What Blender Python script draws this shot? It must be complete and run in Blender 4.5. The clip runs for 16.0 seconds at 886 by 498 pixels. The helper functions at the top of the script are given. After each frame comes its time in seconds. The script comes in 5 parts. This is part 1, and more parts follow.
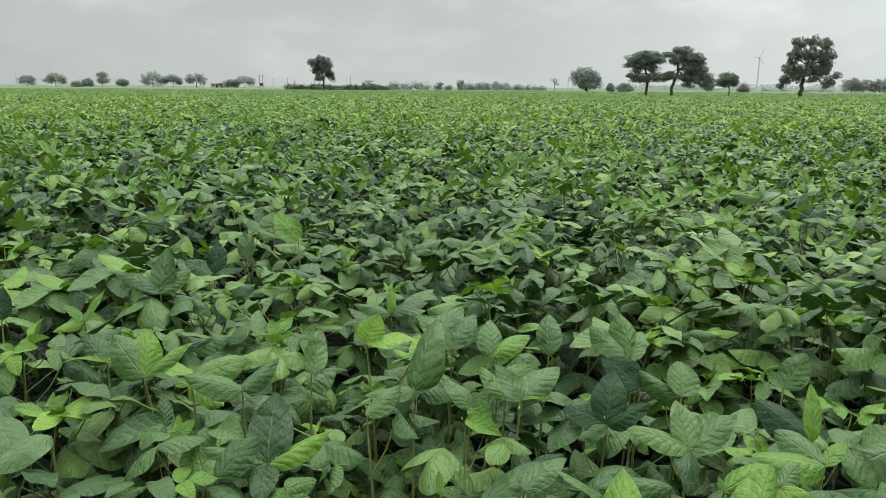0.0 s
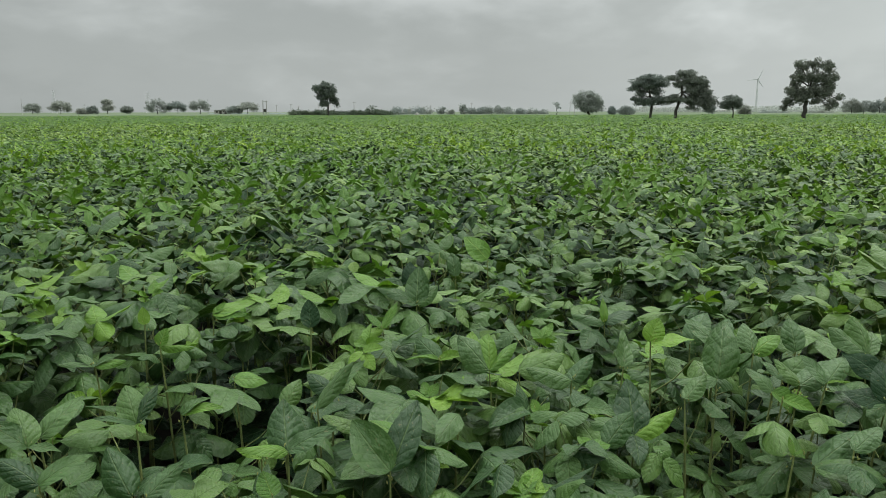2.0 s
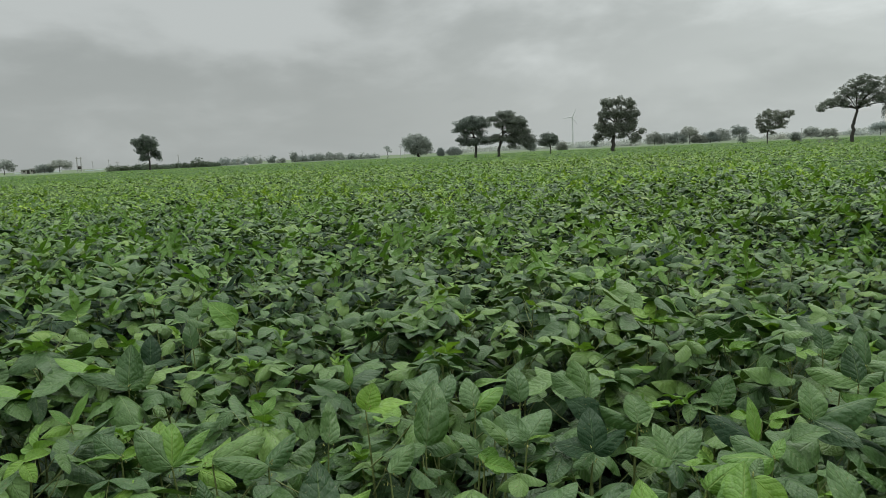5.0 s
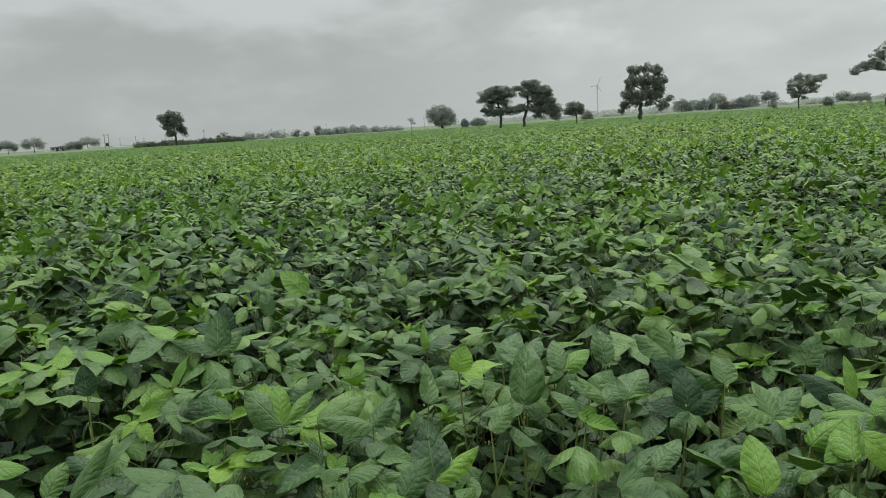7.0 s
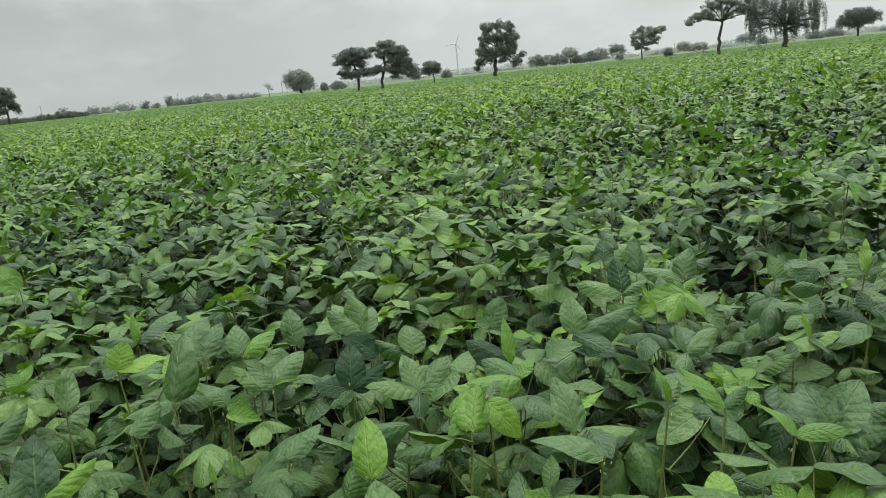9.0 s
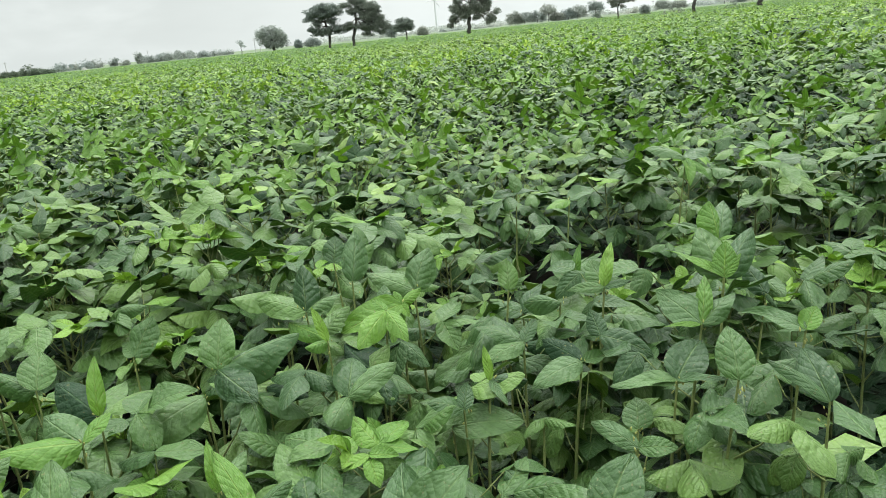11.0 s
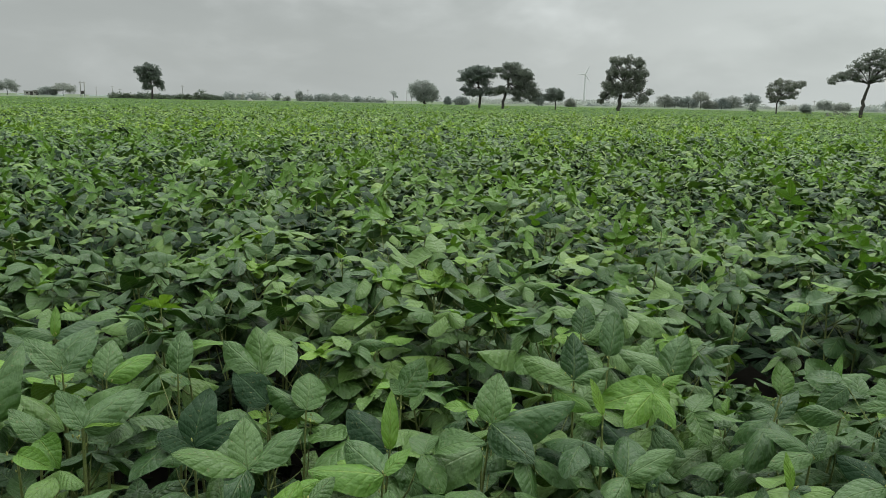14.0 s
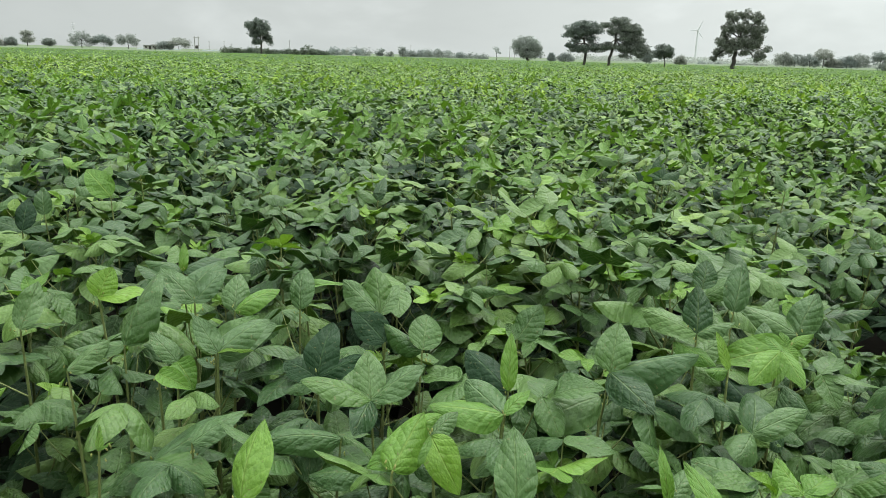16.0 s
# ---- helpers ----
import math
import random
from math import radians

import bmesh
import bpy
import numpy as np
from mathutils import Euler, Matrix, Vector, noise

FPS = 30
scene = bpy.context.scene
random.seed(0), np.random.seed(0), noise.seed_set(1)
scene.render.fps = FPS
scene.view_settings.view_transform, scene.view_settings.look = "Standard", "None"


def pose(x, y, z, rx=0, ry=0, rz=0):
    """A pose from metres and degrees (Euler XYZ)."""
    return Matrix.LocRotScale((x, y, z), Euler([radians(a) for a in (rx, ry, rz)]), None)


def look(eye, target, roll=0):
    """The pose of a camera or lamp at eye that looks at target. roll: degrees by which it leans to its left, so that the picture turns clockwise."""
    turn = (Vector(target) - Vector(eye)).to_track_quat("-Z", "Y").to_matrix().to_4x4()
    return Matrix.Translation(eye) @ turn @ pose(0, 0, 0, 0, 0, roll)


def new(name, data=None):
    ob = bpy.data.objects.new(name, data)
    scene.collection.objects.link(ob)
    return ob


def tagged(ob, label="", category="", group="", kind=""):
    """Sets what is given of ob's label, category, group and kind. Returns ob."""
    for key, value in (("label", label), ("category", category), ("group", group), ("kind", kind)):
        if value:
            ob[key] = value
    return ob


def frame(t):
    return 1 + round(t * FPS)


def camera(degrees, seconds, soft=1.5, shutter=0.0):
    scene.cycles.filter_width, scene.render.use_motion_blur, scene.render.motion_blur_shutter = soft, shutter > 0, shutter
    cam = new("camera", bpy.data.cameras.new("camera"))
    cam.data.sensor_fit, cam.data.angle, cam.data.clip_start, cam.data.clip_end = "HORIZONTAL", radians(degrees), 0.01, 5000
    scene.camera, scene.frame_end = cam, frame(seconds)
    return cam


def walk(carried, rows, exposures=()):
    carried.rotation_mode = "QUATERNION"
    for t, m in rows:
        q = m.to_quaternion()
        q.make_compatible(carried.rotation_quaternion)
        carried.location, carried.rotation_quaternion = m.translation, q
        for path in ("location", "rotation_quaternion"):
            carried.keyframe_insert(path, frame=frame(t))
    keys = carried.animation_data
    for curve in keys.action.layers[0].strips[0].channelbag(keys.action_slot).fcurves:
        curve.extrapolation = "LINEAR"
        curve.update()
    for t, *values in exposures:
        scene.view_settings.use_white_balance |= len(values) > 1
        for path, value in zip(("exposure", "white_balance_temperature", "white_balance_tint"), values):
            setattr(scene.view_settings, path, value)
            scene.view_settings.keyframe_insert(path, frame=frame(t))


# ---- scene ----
cam = camera(60.0, 16.0, soft=0.35)
PATH = [
    (0, (0.011, 0.028, 1.237), (0.01029, 1.985, 0.8246), 0.38),
    (0.5, (-0.125, -0.035, 1.268), (-0.1443, 1.926, 0.876), 0.08),
    (1, (-0.403, -0.048, 1.231), (-0.4267, 1.915, 0.847), -0.10),
    (1.5, (-0.55, -0.103, 1.25), (-0.5843, 1.861, 0.8737), -0.19),
    (2, (-0.627, -0.273, 1.279), (-0.6317, 1.696, 0.9265), -0.12),
    (2.5, (-0.61, -0.336, 1.29), (-0.4784, 1.638, 0.996), -0.23),
    (3, (-0.448, -0.257, 1.284), (-0.231, 1.713, 1.017), -1.14),
    (3.5, (-0.266, -0.19, 1.292), (-0.094, 1.788, 1.049), -0.89),
    (4, (-0.247, -0.16, 1.286), (0.01867, 1.809, 1.054), -2.43),
    (4.2, (-0.26, -0.16, 1.293), (0.08396, 1.797, 1.069), -2.87),
    (6.3, (-0.352, -0.135, 1.292), (0.07337, 1.794, 0.9812), -2.42),
    (6.5, (-0.381, -0.15, 1.299), (0.0009109, 1.788, 0.9845), -2.90),
    (7, (-0.442, -0.151, 1.289), (-0.1031, 1.794, 0.9706), -3.60),
    (7.5, (-0.451, -0.175, 1.303), (-0.06848, 1.759, 0.964), -2.70),
    (8, (-0.309, -0.154, 1.292), (0.06479, 1.784, 0.9678), -1.19),
    (8.5, (-0.145, -0.187, 1.292), (0.2361, 1.744, 0.935), -3.45),
    (9, (0.018, -0.162, 1.261), (0.6618, 1.68, 0.8213), -5.98),
    (9.5, (0.237, -0.058, 1.214), (1.061, 1.689, 0.6945), -4.39),
    (9.7, (0.314, -0.036, 1.217), (1.146, 1.705, 0.6915), -4.15),
    (11.8, (0.817, -0.025, 1.192), (1.365, 1.823, 0.659), -6.11),
    (12, (0.783, -0.021, 1.208), (1.31, 1.845, 0.7179), -5.84),
    (12.5, (0.644, 0.022, 1.234), (1.062, 1.937, 0.8342), -3.37),
    (13, (0.505, 0.061, 1.23), (0.8712, 1.995, 0.8772), -0.93),
    (13.5, (0.447, 0.058, 1.216), (0.8301, 1.984, 0.8389), 0.43),
    (14, (0.441, 0.049, 1.226), (0.8393, 1.972, 0.8485), 1.15),
    (14.5, (0.444, 0.051, 1.224), (0.8207, 1.98, 0.8557), 0.93),
    (15, (0.435, 0.048, 1.209), (0.7631, 1.98, 0.8092), 0.65),
    (15.5, (0.412, 0.042, 1.197), (0.6609, 1.968, 0.7197), 0.92),
    (16, (0.4, 0.058, 1.198), (0.5488, 1.992, 0.7087), 1.51),
]
EXPOSURES = [(0, 0.5), (0.5, 0.22), (1, 0.16), (1.5, 0.25), (2, 0.1), (2.5, 0.02), (4, -0.06), (6.5, 0.02), (7.5, 0.14), (8.5, 0.05), (9, 0.38), (9.5, 1.0), (9.7, 0.95), (11.8, 0.9), (12, 0.55), (12.5, 0.18), (13.5, 0.17), (14.5, 0.05), (15, 0.25), (15.5, 0.55), (16, 0.65)]
walk(cam, [(t, look(eye, target, roll)) for t, eye, target, roll in PATH], EXPOSURES)

# ---- world and light: a closed overcast sky ----
world = bpy.data.worlds.new("overcast_sky")
scene.world = world
world.use_nodes = True
wt = world.node_tree
for n in list(wt.nodes):
    wt.nodes.remove(n)


def wire(tree, kind, inputs=(), **props):
    """A node with its properties and its inputs (values or sockets, by index or name)."""
    n = tree.nodes.new(kind)
    if "operation" in props:
        n.operation = props["operation"]
    if "use_clamp" in props:
        n.use_clamp = props["use_clamp"]
    if "uv_map" in props:
        n.uv_map = props["uv_map"]
    if "vector_type" in props:
        n.vector_type = props["vector_type"]
    if "data_type" in props:
        n.data_type, n.blend_type = props["data_type"], props["blend_type"]
    if "sky_type" in props:
        n.sky_type, n.sun_disc = props["sky_type"], props["sun_disc"]
        n.sun_elevation, n.sun_rotation = props["sun_elevation"], props["sun_rotation"]
        n.air_density, n.dust_density = props["air_density"], props["dust_density"]
    for key, value in dict(inputs).items():
        if isinstance(value, bpy.types.NodeSocket):
            tree.links.new(value, n.inputs[key])
        else:
            n.inputs[key].default_value = value
    return n


def maths(tree, op, a, b=0.0, c=0.0, clamp=False):
    return wire(tree, "ShaderNodeMath", {0: a, 1: b, 2: c}, operation=op, use_clamp=clamp).outputs[0]


def ramp(tree, fac, stops, interpolation="LINEAR"):
    n = wire(tree, "ShaderNodeValToRGB", {0: fac})
    n.color_ramp.interpolation = interpolation
    while len(n.color_ramp.elements) < len(stops):
        n.color_ramp.elements.new(0.5)
    for e, (at, colour) in zip(n.color_ramp.elements, stops):
        e.position, e.color = at, (*colour, 1.0)
    return n.outputs[0]


def blend(tree, fac, a, b, mode="MIX"):
    n = wire(tree, "ShaderNodeMix", data_type="RGBA", blend_type=mode)
    for key, value in ((0, fac), (6, a), (7, b)):
        if isinstance(value, bpy.types.NodeSocket):
            tree.links.new(value, n.inputs[key])
        else:
            n.inputs[key].default_value = value if key == 0 else (*value, 1.0)
    return n.outputs[2]


SUN_HEIGHT, SUN_TURN = radians(60), radians(41)
way = wire(wt, "ShaderNodeTexCoord").outputs["Generated"]
sky = wire(wt, "ShaderNodeTexSky", sky_type="NISHITA", sun_disc=False, sun_elevation=SUN_HEIGHT, sun_rotation=SUN_TURN, air_density=1.0, dust_density=4.0)
flat = wire(wt, "ShaderNodeMapping", {0: way, 3: (1.0, 1.0, 2.5)}, vector_type="POINT").outputs[0]
big = wire(wt, "ShaderNodeTexNoise", {"Vector": flat, "Scale": 1.7, "Detail": 5.0, "Roughness": 0.52, "Distortion": 0.35}).outputs[0]
fine = wire(wt, "ShaderNodeTexNoise", {"Vector": flat, "Scale": 6.5, "Detail": 6.0, "Roughness": 0.55, "Distortion": 0.2}).outputs[0]
cover = maths(wt, "ADD", maths(wt, "MULTIPLY", big, 0.78), maths(wt, "MULTIPLY", fine, 0.22))
cloud = ramp(wt, cover, [(0.36, (0.262, 0.287, 0.278)), (0.50, (0.382, 0.412, 0.401)), (0.64, (0.56, 0.597, 0.588))], "EASE")
height = wire(wt, "ShaderNodeSeparateXYZ", {0: way}).outputs[2]
low = ramp(wt, height, [(0.0, (1, 1, 1)), (0.17, (0, 0, 0))], "EASE")
cloud = blend(wt, maths(wt, "MULTIPLY", low, 0.5), cloud, (0.46, 0.495, 0.487))
bright = maths(wt, "MULTIPLY", wire(wt, "ShaderNodeVectorMath", {0: way, 1: (0.70, 0.71, 0.0)}, operation="DOT_PRODUCT").outputs["Value"], 1.0)
cloud = blend(wt, 1.0, cloud, ramp(wt, bright, [(0.3, (0.92, 0.92, 0.92)), (0.75, (0.95, 0.95, 0.95)), (0.92, (1.16, 1.16, 1.16)), (1.0, (1.45, 1.45, 1.45))]), "MULTIPLY")
lift = ramp(wt, height, [(0.36, (1.0, 1.0, 1.0)), (0.62, (4.9, 4.9, 4.9)), (1.0, (5.5, 5.5, 5.5))])
cloud = blend(wt, 1.0, cloud, lift, "MULTIPLY")
veiled = blend(wt, 0.96, wire(wt, "ShaderNodeVectorMath", {0: sky.outputs[0], 1: (0.1, 0.1, 0.1)}, operation="MULTIPLY").outputs[0], cloud)
back = wire(wt, "ShaderNodeBackground", {0: veiled, 1: 1.0})
wire(wt, "ShaderNodeOutputWorld", {0: back.outputs[0]})

sun = new("sun", bpy.data.lights.new("sun", "SUN"))
sun.data.energy, sun.data.angle, sun.data.color = 1.5, radians(60), (1.0, 0.98, 0.95)
sun.matrix_world = look((26, 30, 70), (0, 0, 0))


# ---- materials ----
def material(name):
    m = bpy.data.materials.new(name)
    m.use_nodes = True
    t = m.node_tree
    for n in list(t.nodes):
        t.nodes.remove(n)
    return m, t


def finish(t, shader):
    wire(t, "ShaderNodeOutputMaterial", {0: shader})


def leaf_material(name, stops, vein, see_through=0.2, gloss=0.45, veins=True, shine=0.5, mixed=False):
    """A soybean leaf: tone by leaf, blotches, pale veins in a puckered downy blade, light that comes through. mixed: many leaves in one mesh."""
    m, t = material(name)
    own = wire(t, "ShaderNodeObjectInfo").outputs["Random"]
    isle = wire(t, "ShaderNodeNewGeometry").outputs["Random Per Island"]
    chance = isle if mixed else maths(t, "ADD", maths(t, "MULTIPLY", own, 0.7), maths(t, "MULTIPLY", isle, 0.3))
    place = wire(t, "ShaderNodeNewGeometry").outputs["Position"]
    tone = ramp(t, chance, stops)
    patch = wire(t, "ShaderNodeTexNoise", {"Vector": place, "Scale": 0.9, "Detail": 3.0}).outputs[0]
    tone = blend(t, 0.5, tone, ramp(t, patch, [(0.3, (0.72, 0.76, 0.8)), (0.7, (1.25, 1.18, 1.0))]), "MULTIPLY")
    wide_patch = wire(t, "ShaderNodeTexNoise", {"Vector": place, "Scale": 0.13, "Detail": 2.0}).outputs[0]
    tone = blend(t, 0.6, tone, ramp(t, wide_patch, [(0.42, (0.96, 1.0, 1.0)), (0.64, (1.36, 1.18, 0.95))]), "MULTIPLY")
    mottle = wire(t, "ShaderNodeTexNoise", {"Vector": place, "Scale": 48.0, "Detail": 4.0, "Roughness": 0.6}).outputs[0]
    tone = blend(t, 0.35, tone, ramp(t, mottle, [(0.35, (0.74, 0.78, 0.76)), (0.65, (1.2, 1.18, 1.16))]), "MULTIPLY")
    crumple = wire(t, "ShaderNodeTexNoise", {"Vector": place, "Scale": 24.0, "Detail": 2.0, "Roughness": 0.45, "Distortion": 0.6}).outputs[0]
    bump = maths(t, "ADD", maths(t, "MULTIPLY", mottle, 0.9), maths(t, "MULTIPLY", crumple, 4.2))
    depth = 0.004
    if veins:
        blade = wire(t, "ShaderNodeUVMap", uv_map="blade").outputs[0]
        uv = wire(t, "ShaderNodeSeparateXYZ", {0: blade})
        side = maths(t, "MULTIPLY", maths(t, "ABSOLUTE", maths(t, "SUBTRACT", uv.outputs[0], 0.5)), 2.0)
        climb = maths(t, "MULTIPLY", side, maths(t, "SUBTRACT", 0.34, maths(t, "MULTIPLY", side, 0.10)))
        waver = maths(t, "MULTIPLY", maths(t, "SUBTRACT", mottle, 0.5), 0.5)
        ladder = maths(t, "ADD", maths(t, "MULTIPLY", maths(t, "SUBTRACT", uv.outputs[1], climb), 6.5), waver)
        span = maths(t, "ABSOLUTE", maths(t, "SUBTRACT", maths(t, "MULTIPLY", maths(t, "FRACT", ladder), 2.0), 1.0))
        lines = maths(t, "MULTIPLY", maths(t, "SUBTRACT", span, 0.84), 6.2, clamp=True)
        mid = maths(t, "SUBTRACT", 1.0, maths(t, "MULTIPLY", side, 15.0), clamp=True)
        marks = maths(t, "MAXIMUM", maths(t, "MULTIPLY", lines, 0.31), mid)
        tone = blend(t, maths(t, "MULTIPLY", marks, 0.62), tone, vein)
        pillow = maths(t, "SUBTRACT", 1.0, maths(t, "MULTIPLY", span, span))
        quilt = wire(t, "ShaderNodeTexVoronoi", {"Vector": blade, "Scale": 17.0}).outputs[0]
        bump = maths(t, "ADD", maths(t, "MULTIPLY", bump, 0.7), maths(t, "MULTIPLY", pillow, 0.21))
        bump = maths(t, "SUBTRACT", maths(t, "SUBTRACT", bump, maths(t, "MULTIPLY", quilt, 0.22)), maths(t, "MULTIPLY", mid, 0.3))
        tone = blend(t, 0.26, tone, ramp(t, quilt, [(0.1, (1.14, 1.12, 1.1)), (0.7, (0.6, 0.66, 0.64))]), "MULTIPLY")
        speck = wire(t, "ShaderNodeTexNoise", {"Vector": place, "Scale": 210.0, "Detail": 1.0}).outputs[0]
        speck = maths(t, "MULTIPLY", maths(t, "SUBTRACT", speck, 0.69), 22.0, clamp=True)
        tone = blend(t, maths(t, "MULTIPLY", speck, 0.55), tone, (0.13, 0.12, 0.05))
        depth = 0.0042
    relief = wire(t, "ShaderNodeBump", {"Strength": 0.9, "Distance": depth, "Height": bump}).outputs[0]
    rough = maths(t, "ADD", gloss - 0.12, maths(t, "MULTIPLY", mottle, 0.24))
    face = wire(t, "ShaderNodeBsdfPrincipled", {"Base Color": tone, "Roughness": rough, "Normal": relief, "Specular IOR Level": shine})
    glow = wire(t, "ShaderNodeBsdfTranslucent", {"Color": blend(t, 1.0, tone, (1.25, 1.35, 0.6), "MULTIPLY"), "Normal": relief})
    finish(t, wire(t, "ShaderNodeMixShader", {0: see_through, 1: face.outputs[0], 2: glow.outputs[0]}).outputs[0])
    return m


def plain_material(name, dark, light, scale, rough=0.9, bump=0.4, distance=0.02, shine=0.3):
    m, t = material(name)
    place = wire(t, "ShaderNodeNewGeometry").outputs["Position"]
    coarse = wire(t, "ShaderNodeTexNoise", {"Vector": place, "Scale": scale, "Detail": 4.0}).outputs[0]
    grain = wire(t, "ShaderNodeTexNoise", {"Vector": place, "Scale": scale * 9.0, "Detail": 4.0}).outputs[0]
    mixed = maths(t, "ADD", maths(t, "MULTIPLY", coarse, 0.6), maths(t, "MULTIPLY", grain, 0.4))
    relief = wire(t, "ShaderNodeBump", {"Strength": bump, "Distance": distance, "Height": mixed}).outputs[0]
    skin = wire(t, "ShaderNodeBsdfPrincipled", {"Base Color": ramp(t, mixed, [(0.33, dark), (0.67, light)]), "Roughness": rough, "Specular IOR Level": shine, "Normal": relief})
    finish(t, skin.outputs[0])
    return m


MATURE = leaf_material("mature_leaf", [(0.0, (0.012, 0.039, 0.012)), (0.35, (0.028, 0.070, 0.017)), (0.7, (0.055, 0.114, 0.025)), (1.0, (0.101, 0.174, 0.037))], (0.121, 0.180, 0.066), 0.10, 0.46, shine=0.32)
# deep green leaves; also the low layer, whose shade is painted by this tone
DEEP = leaf_material("deep_green_and_shade_leaf", [(0.0, (0.009, 0.027, 0.011)), (1.0, (0.020, 0.050, 0.018))], (0.055, 0.100, 0.042), 0.05, 0.5, shine=0.12)
# brighter copy of the mature leaf: light on top leaves put into colour
LIT_LEAF = leaf_material("lit_mature_leaf", [(0.0, (0.036, 0.084, 0.026)), (1.0, (0.075, 0.138, 0.040))], (0.132, 0.195, 0.078), 0.12, 0.48, shine=0.34)
YOUNG = leaf_material("young_leaf", [(0.0, (0.062, 0.146, 0.022)), (0.6, (0.102, 0.205, 0.027)), (1.0, (0.165, 0.280, 0.034))], (0.22, 0.31, 0.07), 0.22, 0.5, shine=0.34)
# the mature leaf again, in lighter tones for rings farther from the camera
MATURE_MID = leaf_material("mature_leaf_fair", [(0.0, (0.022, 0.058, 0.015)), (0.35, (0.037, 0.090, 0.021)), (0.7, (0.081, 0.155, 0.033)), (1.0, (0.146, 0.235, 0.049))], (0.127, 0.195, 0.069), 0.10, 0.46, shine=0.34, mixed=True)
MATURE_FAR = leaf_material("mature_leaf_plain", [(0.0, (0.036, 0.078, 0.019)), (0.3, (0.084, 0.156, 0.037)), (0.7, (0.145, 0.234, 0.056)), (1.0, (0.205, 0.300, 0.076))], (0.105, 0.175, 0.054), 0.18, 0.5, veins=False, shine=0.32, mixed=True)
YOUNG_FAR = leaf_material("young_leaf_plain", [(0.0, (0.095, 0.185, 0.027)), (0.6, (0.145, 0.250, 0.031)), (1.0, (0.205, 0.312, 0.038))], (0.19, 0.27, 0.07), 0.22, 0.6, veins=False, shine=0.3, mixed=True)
STALK = plain_material("green_stalk", (0.095, 0.125, 0.036), (0.19, 0.22, 0.075), 30.0, 0.6)
BUD = plain_material("soybean_bud", (0.17, 0.17, 0.05), (0.34, 0.36, 0.11), 120.0, 0.6)
# near-black base colour keeps the gaps between the plants dark
SOIL = plain_material("near_black_soil", (0.009, 0.008, 0.006), (0.020, 0.017, 0.013), 2.2, 0.95, shine=0.1)
CANOPY = plain_material("canopy_green", (0.020, 0.046, 0.013), (0.085, 0.155, 0.036), 5.5, 0.9, 1.0, 0.12, 0.1)
BARK = plain_material("tree_bark", (0.030, 0.028, 0.025), (0.075, 0.070, 0.062), 6.0, 0.95)
CONCRETE = plain_material("grey_concrete", (0.26, 0.26, 0.25), (0.38, 0.38, 0.36), 3.0)
PALE_STEEL = plain_material("pale_steel", (0.45, 0.46, 0.47), (0.60, 0.61, 0.62), 2.0, 0.5)
WHITE_WASH = plain_material("whitewash", (0.26, 0.26, 0.24), (0.40, 0.40, 0.37), 1.2)
SHEET = plain_material("pale_plastic_sheet", (0.17, 0.21, 0.20), (0.22, 0.26, 0.25), 0.8, 0.45)


def crown_material(name, dark, light, through_it):
    m, t = material(name)
    isle = wire(t, "ShaderNodeNewGeometry").outputs["Random Per Island"]
    own = wire(t, "ShaderNodeObjectInfo").outputs["Random"]
    tone = ramp(t, isle, [(0.0, dark), (1.0, light)])
    tone = blend(t, 1.0, tone, ramp(t, own, [(0.0, (0.85, 0.9, 0.9)), (1.0, (1.12, 1.08, 1.0))]), "MULTIPLY")
    face = wire(t, "ShaderNodeBsdfPrincipled", {"Base Color": tone, "Roughness": 0.7, "Specular IOR Level": 0.15})
    glow = wire(t, "ShaderNodeBsdfTranslucent", {"Color": tone})
    finish(t, wire(t, "ShaderNodeMixShader", {0: through_it, 1: face.outputs[0], 2: glow.outputs[0]}).outputs[0])
    return m


HEDGE = crown_material("hedge_leaves", (0.085, 0.108, 0.082), (0.135, 0.165, 0.118), 0.4)
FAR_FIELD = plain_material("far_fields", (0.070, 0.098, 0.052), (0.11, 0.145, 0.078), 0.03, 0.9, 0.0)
# tree leaf colours made paler to stand for haze, most for far trees
CROWN = crown_material("tree_leaves", (0.140, 0.160, 0.142), (0.205, 0.226, 0.196), 0.5)
MIST_LEAVES = crown_material("haze_pale_leaves", (0.36, 0.385, 0.37), (0.40, 0.425, 0.405), 0.6)
CROWN_HAZE = crown_material("haze_grey_leaves", (0.262, 0.288, 0.275), (0.312, 0.338, 0.318), 0.6)


# ---- building blocks ----
def mesh_of(name, verts, faces, mats, slots=None, uv=None, smooth=True):
    """A mesh from arrays; faces all of one size, uv per vertex."""
    me = bpy.data.meshes.new(name)
    verts, faces = np.asarray(verts, np.float32), np.asarray(faces, np.int32)
    k = faces.shape[1]
    me.vertices.add(len(verts))
    me.vertices.foreach_set("co", verts.ravel())
    me.loops.add(faces.size)
    me.loops.foreach_set("vertex_index", faces.ravel())
    me.polygons.add(len(faces))
    me.polygons.foreach_set("loop_start", np.arange(0, faces.size, k, dtype=np.int32))
    me.polygons.foreach_set("loop_total", np.full(len(faces), k, np.int32))
    if slots is not None:
        me.polygons.foreach_set("material_index", np.asarray(slots, np.int32))
    me.polygons.foreach_set("use_smooth", np.full(len(faces), smooth))
    if uv is not None:
        layer = me.uv_layers.new(name="blade")
        layer.data.foreach_set("uv", np.asarray(uv, np.float32)[faces.ravel()].ravel())
    for m in mats:
        me.materials.append(m)
    me.update(calc_edges=True)
    return me


